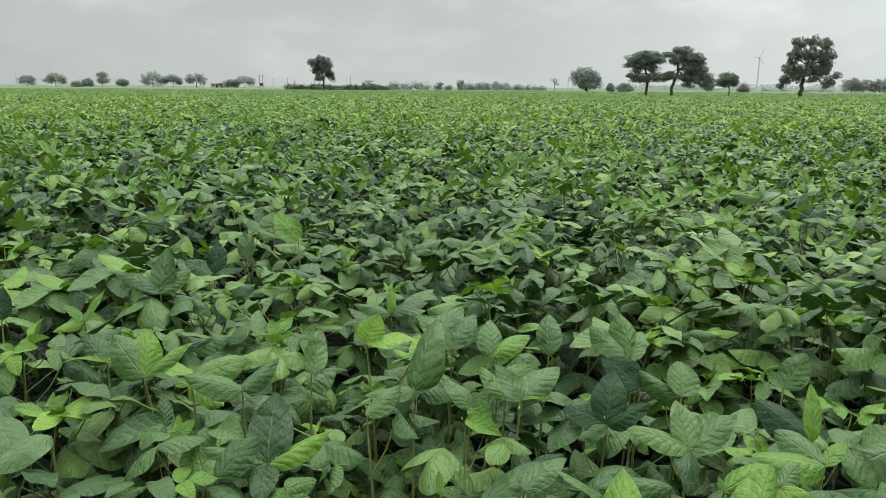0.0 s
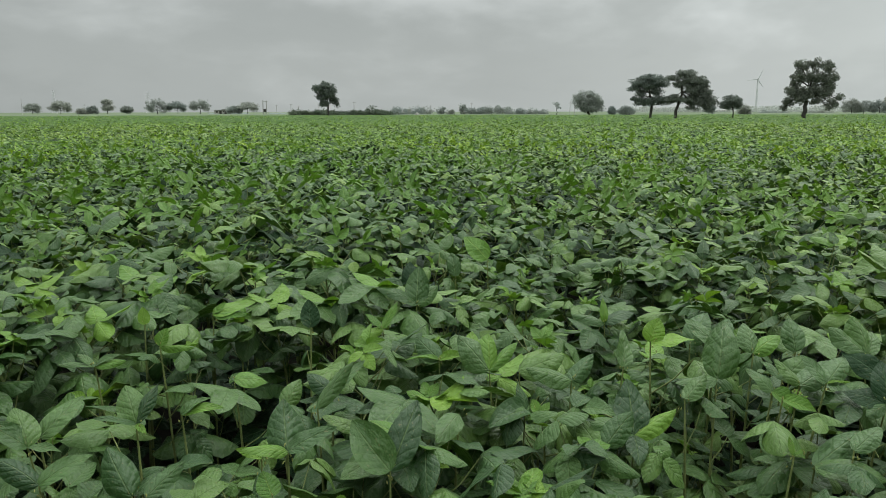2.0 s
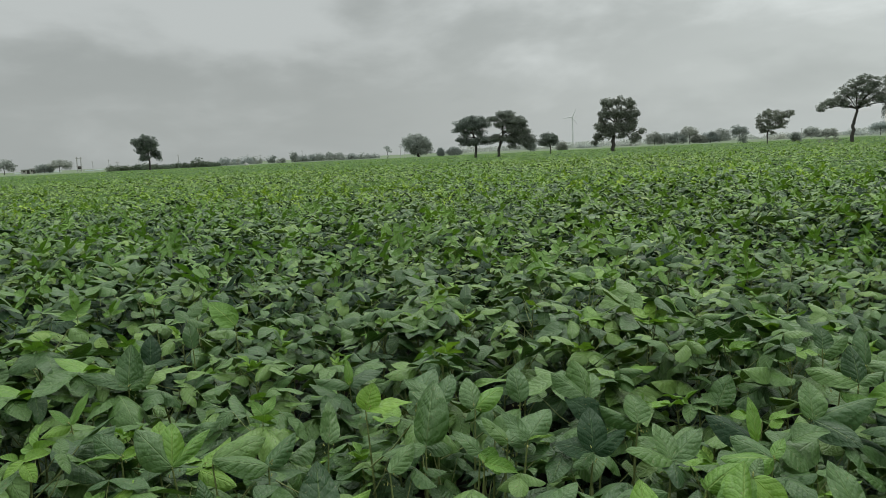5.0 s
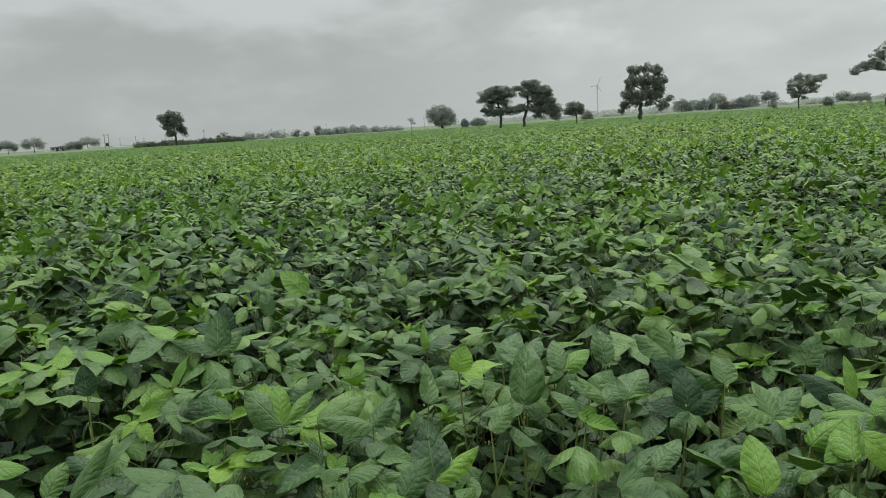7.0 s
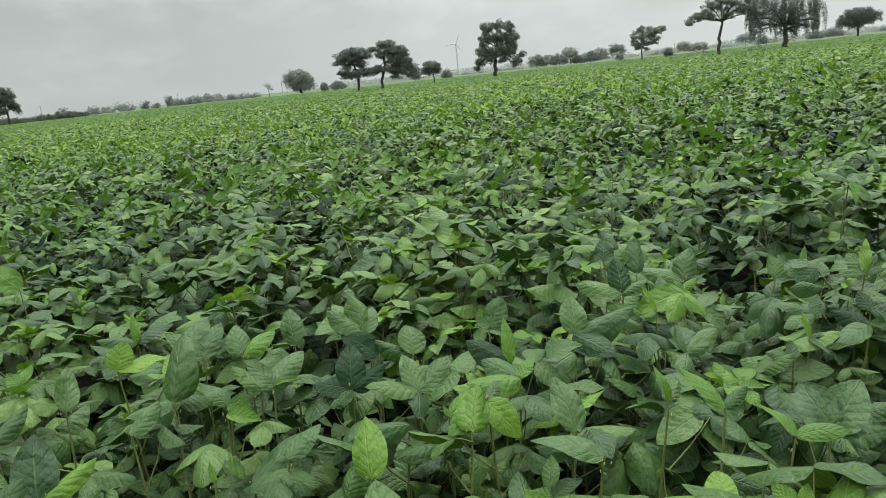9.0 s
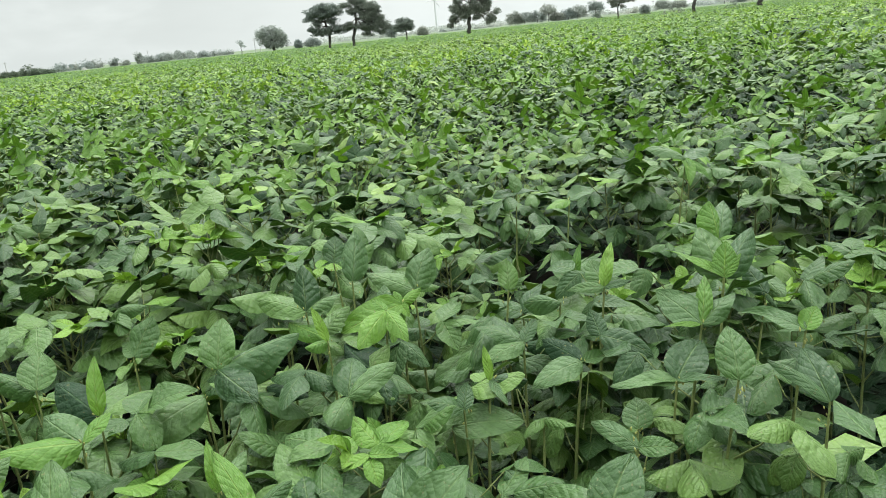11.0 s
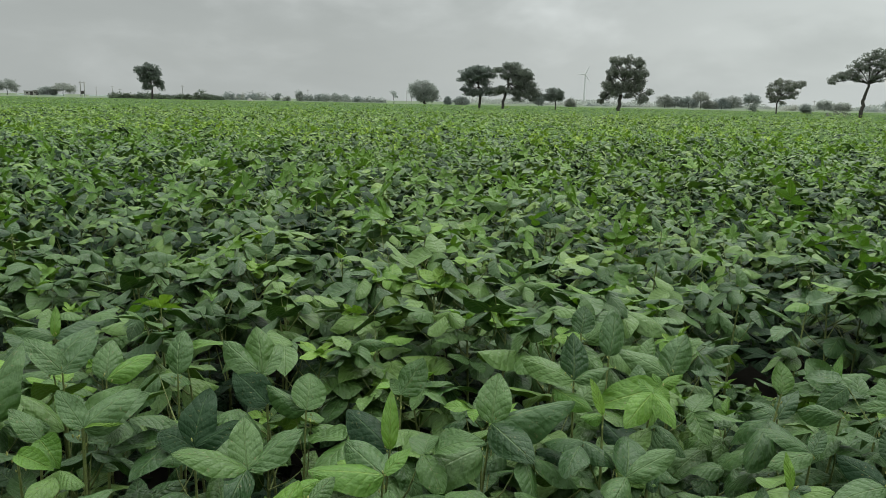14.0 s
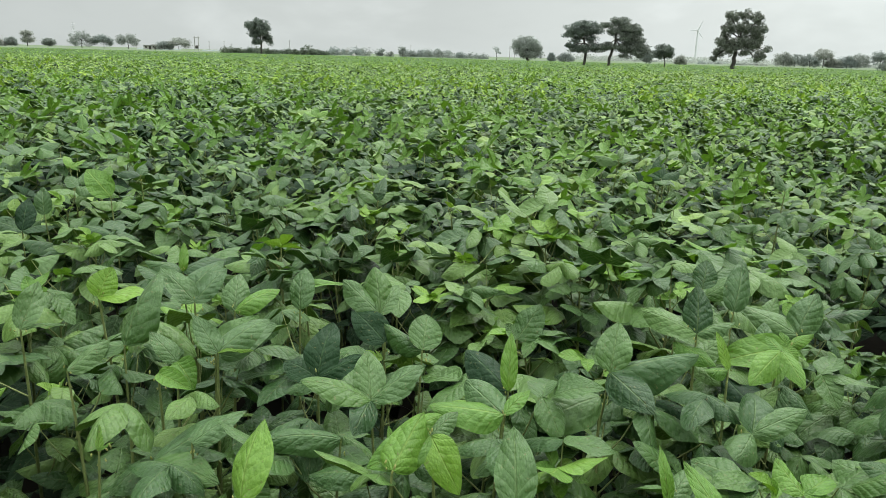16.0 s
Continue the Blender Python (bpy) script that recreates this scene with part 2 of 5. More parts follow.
def part(name, mesh, parent, m=None, label=""):
    ob = new(name, mesh)
    ob.parent = parent
    if m is not None:
        ob.matrix_local = m
    return tagged(ob, label)


def turn(rx=0.0, ry=0.0, rz=0.0):
    return np.array(Euler((rx, ry, rz)).to_matrix())


def tube(points, radii, sides=6):
    """A tapered tube along points: vertices and triangles."""
    points = np.asarray(points, float)
    along = np.gradient(points, axis=0)
    along /= np.linalg.norm(along, axis=1)[:, None] + 1e-9
    ref = np.where(np.abs(along[:, 2:3]) < 0.9, [[0, 0, 1.0]], [[1.0, 0, 0]])
    a = np.cross(along, ref)
    a /= np.linalg.norm(a, axis=1)[:, None]
    b = np.cross(along, a)
    ang = np.arange(sides) * 2 * math.pi / sides
    ring = a[:, None] * np.cos(ang)[None, :, None] + b[:, None] * np.sin(ang)[None, :, None]
    v = (points[:, None] + ring * np.asarray(radii, float)[:, None, None]).reshape(-1, 3)
    f = []
    for i in range(len(points) - 1):
        for j in range(sides):
            p, q = i * sides + j, i * sides + (j + 1) % sides
            f += [(p, q, q + sides), (p, q + sides, p + sides)]
    return v, np.array(f)


def joined(pieces):
    """Vertices, faces, slots and uv of several (v, f, slot, uv)."""
    vs, fs, ss, us, n = [], [], [], [], 0
    for v, f, slot, uv in pieces:
        vs.append(v), fs.append(np.asarray(f) + n), ss.append(np.full(len(f), slot)), us.append(np.full((len(v), 2), 0.5) if uv is None else uv)
        n += len(v)
    return np.concatenate(vs), np.concatenate(fs), np.concatenate(ss), np.concatenate(us)


def value_noise(x, y, seed=0):
    """Smooth noise in 0..1 on a unit lattice, for arrays."""
    xi, yi = np.floor(x), np.floor(y)
    fx, fy = x - xi, y - yi
    fx, fy = fx * fx * (3 - 2 * fx), fy * fy * (3 - 2 * fy)

    def h(i, j):
        s = np.sin(i * 127.1 + j * 311.7 + seed * 74.7) * 43758.5453
        return s - np.floor(s)

    return (h(xi, yi) * (1 - fx) + h(xi + 1, yi) * fx) * (1 - fy) + (h(xi, yi + 1) * (1 - fx) + h(xi + 1, yi + 1) * fx) * fy


# crop dips placed to fit the camera's view, where shade under the leaves shows
VIEW_DIPS = ((1.15, 0.97), (1.33, 1.02), (0.86, 1.18), (0.36, 1.29), (-0.11, 1.27), (-1.16, 1.28), (-1.42, 1.4), (1.84, 2.0), (1.13, 0.64), (0.27, 1.18), (1.2, 1.33), (1.39, 1.73), (1.38, 2.52), (2.32, 3.18), (0.42, 1.64), (0.79, 2.56), (-0.98, 1.73), (0.22, 1.59), (0.94, 1.44), (1.73, 1.66), (-0.3, 1.9), (0.1, 2.2), (-0.7, 2.3))


def crop_top(x, y):
    """The height of the soybean canopy."""
    x, y = np.asarray(x, float), np.asarray(y, float)
    slow = value_noise(x / 1.7 + 9.1, y / 1.7, 3) - 0.5
    quick = value_noise(x / 0.55, y / 0.55 + 4.2, 7) - 0.5
    pits = np.clip((value_noise(x / 0.75 + 3.3, y / 0.5 + 1.7, 12) - 0.70) / 0.2, 0, 1)
    gaps = sum(np.exp(-((x - gx) ** 2 + (y - gy) ** 2) / 0.016) for gx, gy in VIEW_DIPS)
    return 0.765 - 0.22 * np.minimum(gaps, 1) - 0.045 * np.clip(x, -0.6, 1.9) * np.clip((7 - y) / 3, 0, 1) + 0.11 * slow + 0.22 * quick - 0.24 * pits


# ---- soybean leaves ----
def leaflet(length, width, rows, cols, fold, droop, wave, seed):
    """An ovate pointed blade along +y from its base: vertices, triangles, uv. rows, cols: how finely it is cut."""
    r = np.random.default_rng(seed)
    lean, twist, curl = r.uniform(-0.09, 0.09), r.normal(0, 0.34), r.uniform(-0.3, 0.6)
    ph, beat = r.uniform(0, 6.3, 2), r.uniform(5, 9)
    v = np.linspace(0, 1, rows + 1)
    v = 0.55 * v + 0.45 * (0.5 - 0.5 * np.cos(math.pi * v))
    half = width / 2 * (v + 0.012) ** 0.52 * (1.005 - v) ** 0.86 / 0.437
    c = np.linspace(-1, 1, cols)[None, :]
    v, half = v[:, None], half[:, None]
    inner = np.sin(math.pi * np.clip(v, 0, 1)) ** 0.5
    x = c * half * (1 - 0.12 * abs(fold) * abs(c)) + lean * length * v * v
    z = fold * abs(c) ** 1.25 * half - curl * abs(c) ** 3 * half - droop * length * v ** 2.2 + twist * c * half * v
    z = z + wave * length * c * c * np.sin(np.where(c > 0, ph[0], ph[1]) + v * beat) * inner
    y = length * v * (1 - 0.25 * droop * v) + 0 * c
    points = np.stack([x, y, z], -1).reshape(-1, 3)
    uv = np.stack([0.5 + c / 2 + 0 * v, v + 0 * c], -1).reshape(-1, 2)
    p = (np.arange(rows)[:, None] * cols + np.arange(cols - 1)[None, :]).ravel()
    f = np.concatenate([np.stack([p, p + 1, p + cols + 1], 1), np.stack([p, p + cols + 1, p + cols], 1)])
    return points, f, uv


def simple_leaflet(length, width, fold, droop):
    """Four triangles for a blade seen from afar."""
    v = np.array([(0, 0, 0), (-width / 2, length * 0.42, fold * width / 2), (0, length * 0.48, 0), (width / 2, length * 0.42, fold * width / 2), (0, length, -droop * length)])
    return v, np.array([(0, 2, 1), (0, 3, 2), (1, 2, 4), (2, 3, 4)]), np.array([(0.5, 0), (0, 0.4), (0.5, 0.45), (1, 0.4), (0.5, 1)])


def paper_leaflet(length, width, fold, droop):
    """Two triangles for the farthest blades."""
    v = np.array([(0, 0, 0), (-width / 2, length * 0.45, fold * width / 2), (width / 2, length * 0.45, fold * width / 2), (0, length, -droop * length)])
    return v, np.array([(0, 2, 1), (1, 2, 3)]), np.array([(0.5, 0), (0, 0.4), (1, 0.4), (0.5, 1)])


def trifoliate(seed, young, cut):
    """A compound leaf from its node on the stem: a petiole and the poses and blades of three leaflets. cut: 2 near, 1 middle, 0 far."""
    r = np.random.default_rng(seed)
    if young:
        reach, rise, long = r.uniform(0.02, 0.07), r.uniform(50, 80), r.uniform(0.035, 0.095)
        pitch, fold, droop = r.uniform(-25, 55), r.uniform(-0.2, 0.8), r.uniform(-0.1, 0.15)
    else:
        reach, rise, long = r.uniform(0.07, 0.15), r.uniform(35, 70), r.uniform(0.072, 0.120)
        pitch, fold, droop = r.normal(-3, 13), r.uniform(-0.75, 0.35), r.uniform(0.05, 0.5)
    wide = long * r.uniform(0.55, 0.75)
    rise = radians(rise)
    tip = np.array([0, reach * math.cos(rise), reach * math.sin(rise)])
    bend = np.array([[0, 0, 0], tip * 0.5 + [0, 0.006, -0.004], tip])
    stalk = tube(bend, [0.0021, 0.0016, 0.0013], 4)
    blades = []
    base = turn(radians(pitch), r.uniform(-0.25, 0.25), 0)
    for n, yaw in enumerate((0, r.uniform(58, 88), -r.uniform(58, 88))):
        size = 1.0 if n == 0 else r.uniform(0.86, 0.97)
        tilt = turn(radians(r.normal(-4, 10)), radians(r.normal(0, 9)), radians(yaw))
        m = base @ tilt
        root = tip + base @ np.array([0, (0.022 if n == 0 else 0.003) * (0.5 if young else 1), 0])
        if cut == 2:
            blade = leaflet(long * size, wide * size, 8, 5, fold + r.uniform(-0.12, 0.12), droop, r.uniform(0.02, 0.07), seed * 3 + n)
        elif cut == 1:
            blade = leaflet(long * size, wide * size, 5, 3, fold, droop, 0.035, seed * 3 + n)
        elif cut == 0.5:
            blade = leaflet(long * size, wide * size, 3, 3, fold, droop, 0.035, seed * 3 + n)
        else:
            blade = (simple_leaflet if cut == 0 else paper_leaflet)(long * size, wide * size, fold, droop)
        blades.append((m, root, blade))
    return stalk, blades


def whole_leaf(seed, young, cut, stalks=True):
    """The leaf in one piece."""
    stalk, blades = trifoliate(seed, young, cut)
    pieces = [(*stalk, 1, None)] if stalks else []
    pieces += [(v @ m.T + root, f, 0, uv) for m, root, (v, f, uv) in blades]
    return joined(pieces)


# ---- setting: ground ----
def disc_sheet(name, radii, count, heights, mat, label, category):
    ang = np.linspace(0, 2 * math.pi, count, endpoint=False)
    x = (radii[:, None] * np.sin(ang)).ravel()
    y = (radii[:, None] * np.cos(ang)).ravel()
    z = heights(x, y, np.repeat(radii, count))
    f = []
    for i in range(len(radii) - 1):
        a = i * count + np.arange(count)
        b = i * count + (np.arange(count) + 1) % count
        f.append(np.stack([a, a + count, b + count, b], 1))
    ob = new(name, mesh_of(name, np.stack([x, y, z], 1), np.concatenate(f), [mat]))
    return tagged(ob, label, category, kind="structure")


disc_sheet("ground", np.r_[0.02, np.geomspace(0.3, 3600, 70)], 96, lambda x, y, d: 0.03 * (value_noise(x * 3, y * 3, 2) - 0.5) * (d < 40), SOIL, "near-black farm soil under the crop", "ground")


# ---- the soybean crop ----
R = np.random.default_rng(11)


def lattice(near, far, step, behind=False):
    """Jittered plant places between two distances from the origin, in the wedge ahead or outside it."""
    n = int(far / step) + 2
    gx, gy = np.meshgrid(np.arange(-n, n + 1), np.arange(-n, n + 1))
    x = (gx + R.uniform(-0.42, 0.42, gx.shape)).ravel() * step
    y = (gy + R.uniform(-0.42, 0.42, gx.shape)).ravel() * step
    d = np.hypot(x, y) * (1 + 0.34 * (value_noise(x * 1.1, y * 1.1, 21) - 0.5))
    ahead = (x > -0.95 - 0.66 * (y + 0.34)) & (x < 0.45 + 1.65 * (y + 0.1))
    keep = (d >= near) & (d < far) & (ahead != behind)
    return x[keep], y[keep]


N_OLD, N_NEW = 20, 10
OLD = [trifoliate(100 + i, False, 2) for i in range(N_OLD)]
NEW = [trifoliate(300 + i, True, 2) for i in range(N_NEW)]
LEAF_MESH, PETIOLE_MESH, BLADE_MESH = {}, {}, {}
for kind, seeds, mat in (("old", range(100, 100 + N_OLD), MATURE), ("new", range(300, 300 + N_NEW), YOUNG)):
    for i, s in enumerate(seeds):
        v, f, slot, uv = whole_leaf(s, kind == "new", 2)
        LEAF_MESH[kind, i] = mesh_of("leaf", v, f, [mat, STALK], slot, uv)
        stalk, blades = (OLD if kind == "old" else NEW)[i]
        PETIOLE_MESH[kind, i] = mesh_of("petiole", *stalk, [STALK])
        BLADE_MESH[kind, i] = []
        for m, root, (bv, bf, buv) in blades:
            pose_m = Matrix(m.tolist()).to_4x4()
            pose_m.translation = root
            BLADE_MESH[kind, i].append((mesh_of("leaflet", bv, bf, [mat], None, buv), pose_m))

NOMINAL = 0.70


def plant_plan(seed):
    """The stem's line and the leaves of one kind of soybean plant: (kind, number, pose)."""
    r = np.random.default_rng(seed)
    lean = r.uniform(-0.05, 0.05, 2)
    top = r.uniform(0.56, 0.61)
    line = [(lean[0] * k * k, lean[1] * k * k, top * k) for k in (0, 0.3, 0.6, 0.85, 1.0)]
    leaves, turn_at = [], r.uniform(0, 360)
    for n in range(10):
        k = 0.56 + 0.41 * (n / 9) ** 0.6
        turn_at += 180 + r.uniform(-50, 50)
        at = (lean[0] * k * k, lean[1] * k * k, top * k)
        size = r.uniform(0.85, 1.1) * (1.0 - 0.25 * max(0, k - 0.8) / 0.2)
        leaves.append(("old", int(r.integers(N_OLD)), pose(*at, r.uniform(-12, 12), r.uniform(-12, 12), turn_at) @ Matrix.Scale(size, 4)))
    for n in range(int(r.integers(2, 5))):
        turn_at += 137
        leaves.append(("new", int(r.integers(N_NEW)), pose(*line[-1], r.uniform(-15, 15), r.uniform(-15, 15), turn_at) @ Matrix.Scale(r.uniform(0.4, 0.95), 4)))
    v, f = tube(line, [0.0042, 0.0038, 0.0032, 0.0025, 0.0018], 6)
    return mesh_of("stem", v, f, [STALK]), leaves


PLANS = [plant_plan(40 + i) for i in range(16)]


def soybean_plant(x, y, spin, size, plan, split):
    """A plant on the soil: stem, leaves and, where split, the leaflets of each leaf."""
    stem, leaves = plan
    root = tagged(new("soybean_plant"), "leafy green soybean plant with pale young top leaves, rooted in soil", "plant", "soybean plants in the field")
    root.empty_display_size = 0.1
    root.matrix_basis = pose(x, y, 0, 0, 0, spin) @ Matrix.Scale(size, 4)
    part("stem", stem, root)
    for kind, n, m in leaves:
        if split:
            leaf = part("leaf", PETIOLE_MESH[kind, n], root, m)
            for blade, at in BLADE_MESH[kind, n]:
                part("leaflet", blade, leaf, at)
        else:
            part("leaf", LEAF_MESH[kind, n], root, m)
    return root


SPRIGS = []
BUD_MESH = mesh_of("bud", *tube([(0, 0, 0), (0, 0, 0.002), (0, 0, 0.005), (0, 0, 0.0065)], [0.0005, 0.0014, 0.0012, 0.0003], 6), [BUD])
# P and D give single leaves their bright or dark look by colour
TONES = {"M": MATURE, "D": DEEP, "P": LIT_LEAF, "Y": YOUNG}


def sprig(x, y, z, blades):
    """A tall plant whose top leaves stand out: (tone, length, width to length, heading, rise, roll) for each, from the node at x, y, z."""
    SPRIGS.append((x, y))
    k = len(SPRIGS)
    r = np.random.default_rng(900 + k)
    root = tagged(new("soybean_plant"), "tall soybean plant with large spreading top leaves, rooted in soil", "plant", "soybean plants in the field")
    root.matrix_basis = pose(x, y, 0)
    foot = r.uniform(-0.04, 0.04, 2) + [0, 0.04]
    line = [(foot[0], foot[1], 0), (foot[0] * 0.8, foot[1] * 0.8, z * 0.4), (foot[0] * 0.3, foot[1] * 0.35, z * 0.8), (0, 0, z)]
    part("stem", mesh_of("stem", *tube(line, [0.0042, 0.0036, 0.0026, 0.0016], 6), [STALK]), root)
    for n, (tone, long, ratio, heading, rise, roll) in enumerate(blades):
        arc = r.uniform(0.10, 0.42) if long > 0.05 else 0.1
        h, e, q = radians(heading), radians(rise) + 0.9 * math.atan(arc), radians(roll)
        along = Vector((math.sin(h) * math.cos(e), math.cos(h) * math.cos(e), math.sin(e)))
        up = (Vector((0, 0, 1)) - along * along.z).normalized()
        normal = up * math.cos(q) + along.cross(up) * math.sin(q)
        across = along.cross(normal)
        m = Matrix((across, along, normal)).transposed().to_4x4()
        m.translation = (0, 0, z)
        v, f, uv = leaflet(long, long * ratio * 0.88, 12, 7, r.uniform(-0.7, 0.4), arc, r.uniform(0.02, 0.06), 950 + 9 * k + n)
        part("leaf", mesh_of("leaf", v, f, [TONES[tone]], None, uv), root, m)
    for n in range(int(r.integers(3, 7))):
        part("bud", BUD_MESH, root, pose(r.normal(0, 0.008), r.normal(0, 0.008), z - r.uniform(-0.008, 0.03), r.uniform(-35, 35), r.uniform(-35, 35), 0) @ Matrix.Scale(r.uniform(0.7, 1.1), 4))
    for n in range(5):
        w = 0.46 + 0.36 * n / 4
        m = pose(foot[0] * 0.6 * (1 - w), foot[1] * 0.6 * (1 - w), z * w, r.uniform(-12, 12), r.uniform(-12, 12), r.uniform(0, 360))
        part("leaf", LEAF_MESH["old", int(r.integers(N_OLD))], root, m @ Matrix.Scale(r.uniform(0.75, 0.95), 4))
    return root


sprig(0.38, 1.09, 0.71, [('P', 0.082, 0.75, -9, 44, -5), ('M', 0.11, 0.6, -97, 23, -13), ('P', 0.098, 0.6, 75, 27, 22), ('M', 0.073, 0.75, -165, -16, -19)])
sprig(0.59, 1.14, 0.70, [('Y', 0.092, 0.36, -2, 66, -8), ('D', 0.113, 0.7, -45, 17, -25)])
sprig(0.77, 1.21, 0.70, [('M', 0.094, 0.8, 28, 49, 11), ('P', 0.149, 0.62, 102, 16, 26), ('M', 0.109, 0.72, 161, -19, 31)])
sprig(0.91, 1.30, 0.72, [('Y', 0.084, 0.6, 147, -22, 33)])
sprig(0.94, 1.28, 0.74, [('M', 0.091, 0.75, 23, 59, 1), ('M', 0.115, 0.6, -44, 11, -28), ('P', 0.074, 0.6, 89, 17, 18)])
sprig(1.06, 1.55, 0.74, [('M', 0.066, 0.95, 47, 54, 23)])
sprig(1.18, 1.38, 0.70, [('P', 0.1, 0.78, 61, 49, 28), ('P', 0.12, 0.6, -48, 14, -42)])
sprig(1.13, 1.32, 0.70, [('Y', 0.032, 0.7, -8, 44, -27), ('Y', 0.052, 0.6, 107, 30, 44), ('Y', 0.038, 0.7, 176, -29, 26), ('Y', 0.132, 0.65, -89, -22, -38), ('Y', 0.084, 0.5, -135, -46, -13)])
sprig(1.04, 1.20, 0.62, [('P', 0.107, 0.5, -66, -3, -25), ('M', 0.064, 0.75, -175, -32, 19), ('D', 0.116, 0.8, -36, 12, -50)])
sprig(1.42, 1.18, 0.60, [('D', 0.105, 0.8, -46, -15, -43), ('M', 0.072, 0.7, 82, 31, 21)])
sprig(1.27, 1.14, 0.60, [('P', 0.084, 0.6, 125, 9, 22)])
sprig(1.39, 1.32, 0.62, [('M', 0.086, 0.6, -37, 8, -29), ('M', 0.086, 0.6, 71, 34, 15)])
sprig(1.55, 1.37, 0.65, [('P', 0.089, 0.8, -18, 26, -48), ('Y', 0.08, 0.35, 80, 68, 34), ('M', 0.069, 0.6, 132, -1, 24), ('M', 0.112, 0.5, -60, -22, -24)])
sprig(0.74, 1.16, 0.68, [('P', 0.114, 0.75, -110, -16, -26)])
sprig(0.57, 1.06, 0.70, [('P', 0.087, 0.8, -52, 15, -38), ('Y', 0.11, 0.7, -95, 6, -24), ('Y', 0.061, 0.5, 59, 25, 19)])
sprig(0.06, 1.26, 0.70, [('Y', 0.058, 0.9, 134, -41, 21), ('P', 0.072, 0.6, -66, 37, -30)])
sprig(0.12, 1.27, 0.71, [('M', 0.075, 0.62, -58, 43, -27), ('P', 0.115, 0.6, 71, 15, 35)])
sprig(0.11, 1.49, 0.71, [('Y', 0.1, 0.6, 72, 18, 36), ('P', 0.088, 0.75, -2, 44, 10)])
sprig(0.39, 1.50, 0.70, [('M', 0.104, 0.8, -7, 55, -4), ('P', 0.109, 0.6, -70, 29, -33), ('P', 0.083, 0.6, 48, 31, 37)])
sprig(0.40, 1.45, 0.66, [('D', 0.106, 0.75, -54, 26, -44)])
sprig(0.47, 1.41, 0.66, [('M', 0.097, 0.65, -61, 20, -32), ('M', 0.084, 0.95, 22, 37, 20)])
sprig(-0.26, 1.13, 0.66, [('M', 0.12, 0.75, -4, 51, 9), ('Y', 0.109, 0.5, 68, 21, 25), ('P', 0.106, 0.5, -107, 23, -19), ('M', 0.073, 0.75, -180, -27, -12)])
sprig(-0.53, 1.34, 0.72, [('Y', 0.088, 0.8, 5, 55, 22), ('Y', 0.11, 0.35, 62, 21, 36), ('P', 0.106, 0.75, -74, 38, -41)])
sprig(-0.14, 1.48, 0.74, [('Y', 0.063, 1.1, 50, 61, 49), ('Y', 0.11, 0.5, 85, 3, 20)])
sprig(-0.01, 1.59, 0.70, [('P', 0.118, 0.7, 59, 34, 42)])
sprig(-0.35, 1.33, 0.70, [('M', 0.109, 0.6, -101, 16, -31), ('P', 0.093, 0.6, 48, 29, 31)])
sprig(-0.12, 1.27, 0.68, [('P', 0.083, 0.65, 64, 27, 32)])
sprig(-0.46, 1.24, 0.67, [('M', 0.112, 0.65, -132, -3, -31), ('M', 0.06, 0.6, -10, 48, 7)])
sprig(-0.60, 1.14, 0.70, [('P', 0.101, 0.6, -161, -11, -25)])
sprig(0.05, 1.19, 0.71, [('Y', 0.067, 0.6, 121, -14, 35)])
sprig(0.13, 1.06, 0.66, [('P', 0.088, 0.6, 70, 20, 27)])
sprig(0.46, 0.96, 0.72, [('Y', 0.093, 0.72, -118, -25, -36), ('Y', 0.085, 0.72, 154, -40, 30), ('P', 0.053, 0.6, 65, 21, 28)])
sprig(0.55, 0.82, 0.70, [('M', 0.105, 0.6, 5, 40, -12)])
sprig(0.56, 0.76, 0.68, [('P', 0.114, 0.5, -63, 16, -23)])
sprig(0.76, 0.73, 0.72, [('Y', 0.097, 0.35, -24, 32, -18), ('P', 0.054, 0.55, 93, 30, 32)])
sprig(0.81, 0.64, 0.70, [('Y', 0.077, 0.5, 129, 5, 24), ('Y', 0.072, 0.35, -12, 28, -16)])
sprig(0.92, 0.68, 0.66, [('P', 0.103, 0.75, 3, 29, -26), ('P', 0.104, 0.9, 95, 36, 36), ('M', 0.087, 0.9, 105, 10, 44)])
sprig(1.15, 0.65, 0.62, [('M', 0.095, 0.85, 61, 39, 8), ('P', 0.109, 0.6, -32, -6, -31), ('M', 0.066, 0.85, -126, -34, -1), ('M', 0.074, 0.6, 105, 17, 30)])
sprig(-1.36, 0.99, 0.70, [('M', 0.084, 0.85, -45, 48, -13), ('M', 0.089, 0.6, -107, 34, -29), ('P', 0.058, 0.4, 78, -14, 18)])
sprig(-1.36, 1.03, 0.70, [('M', 0.112, 0.5, 41, 23, 36)])
sprig(-1.41, 1.37, 0.72, [('P', 0.048, 0.6, -85, 38, -19), ('P', 0.082, 0.25, -113, 11, -16), ('P', 0.058, 0.35, 59, 21, 21), ('Y', 0.066, 0.5, 75, 0, 44)])
sprig(-1.20, 1.07, 0.71, [('M', 0.085, 0.85, -44, 47, -20), ('M', 0.086, 0.35, 48, 43, 36), ('Y', 0.033, 0.5, 127, -21, 20), ('P', 0.078, 0.3, -116, 16, -20)])
sprig(-1.14, 0.89, 0.66, [('M', 0.103, 0.72, -66, 38, -35)])
sprig(-1.29, 0.89, 0.68, [('M', 0.094, 0.5, 54, 17, 41), ('M', 0.088, 0.6, -89, 31, -34)])
sprig(-1.10, 0.85, 0.68, [('P', 0.085, 0.45, 41, 22, 40)])
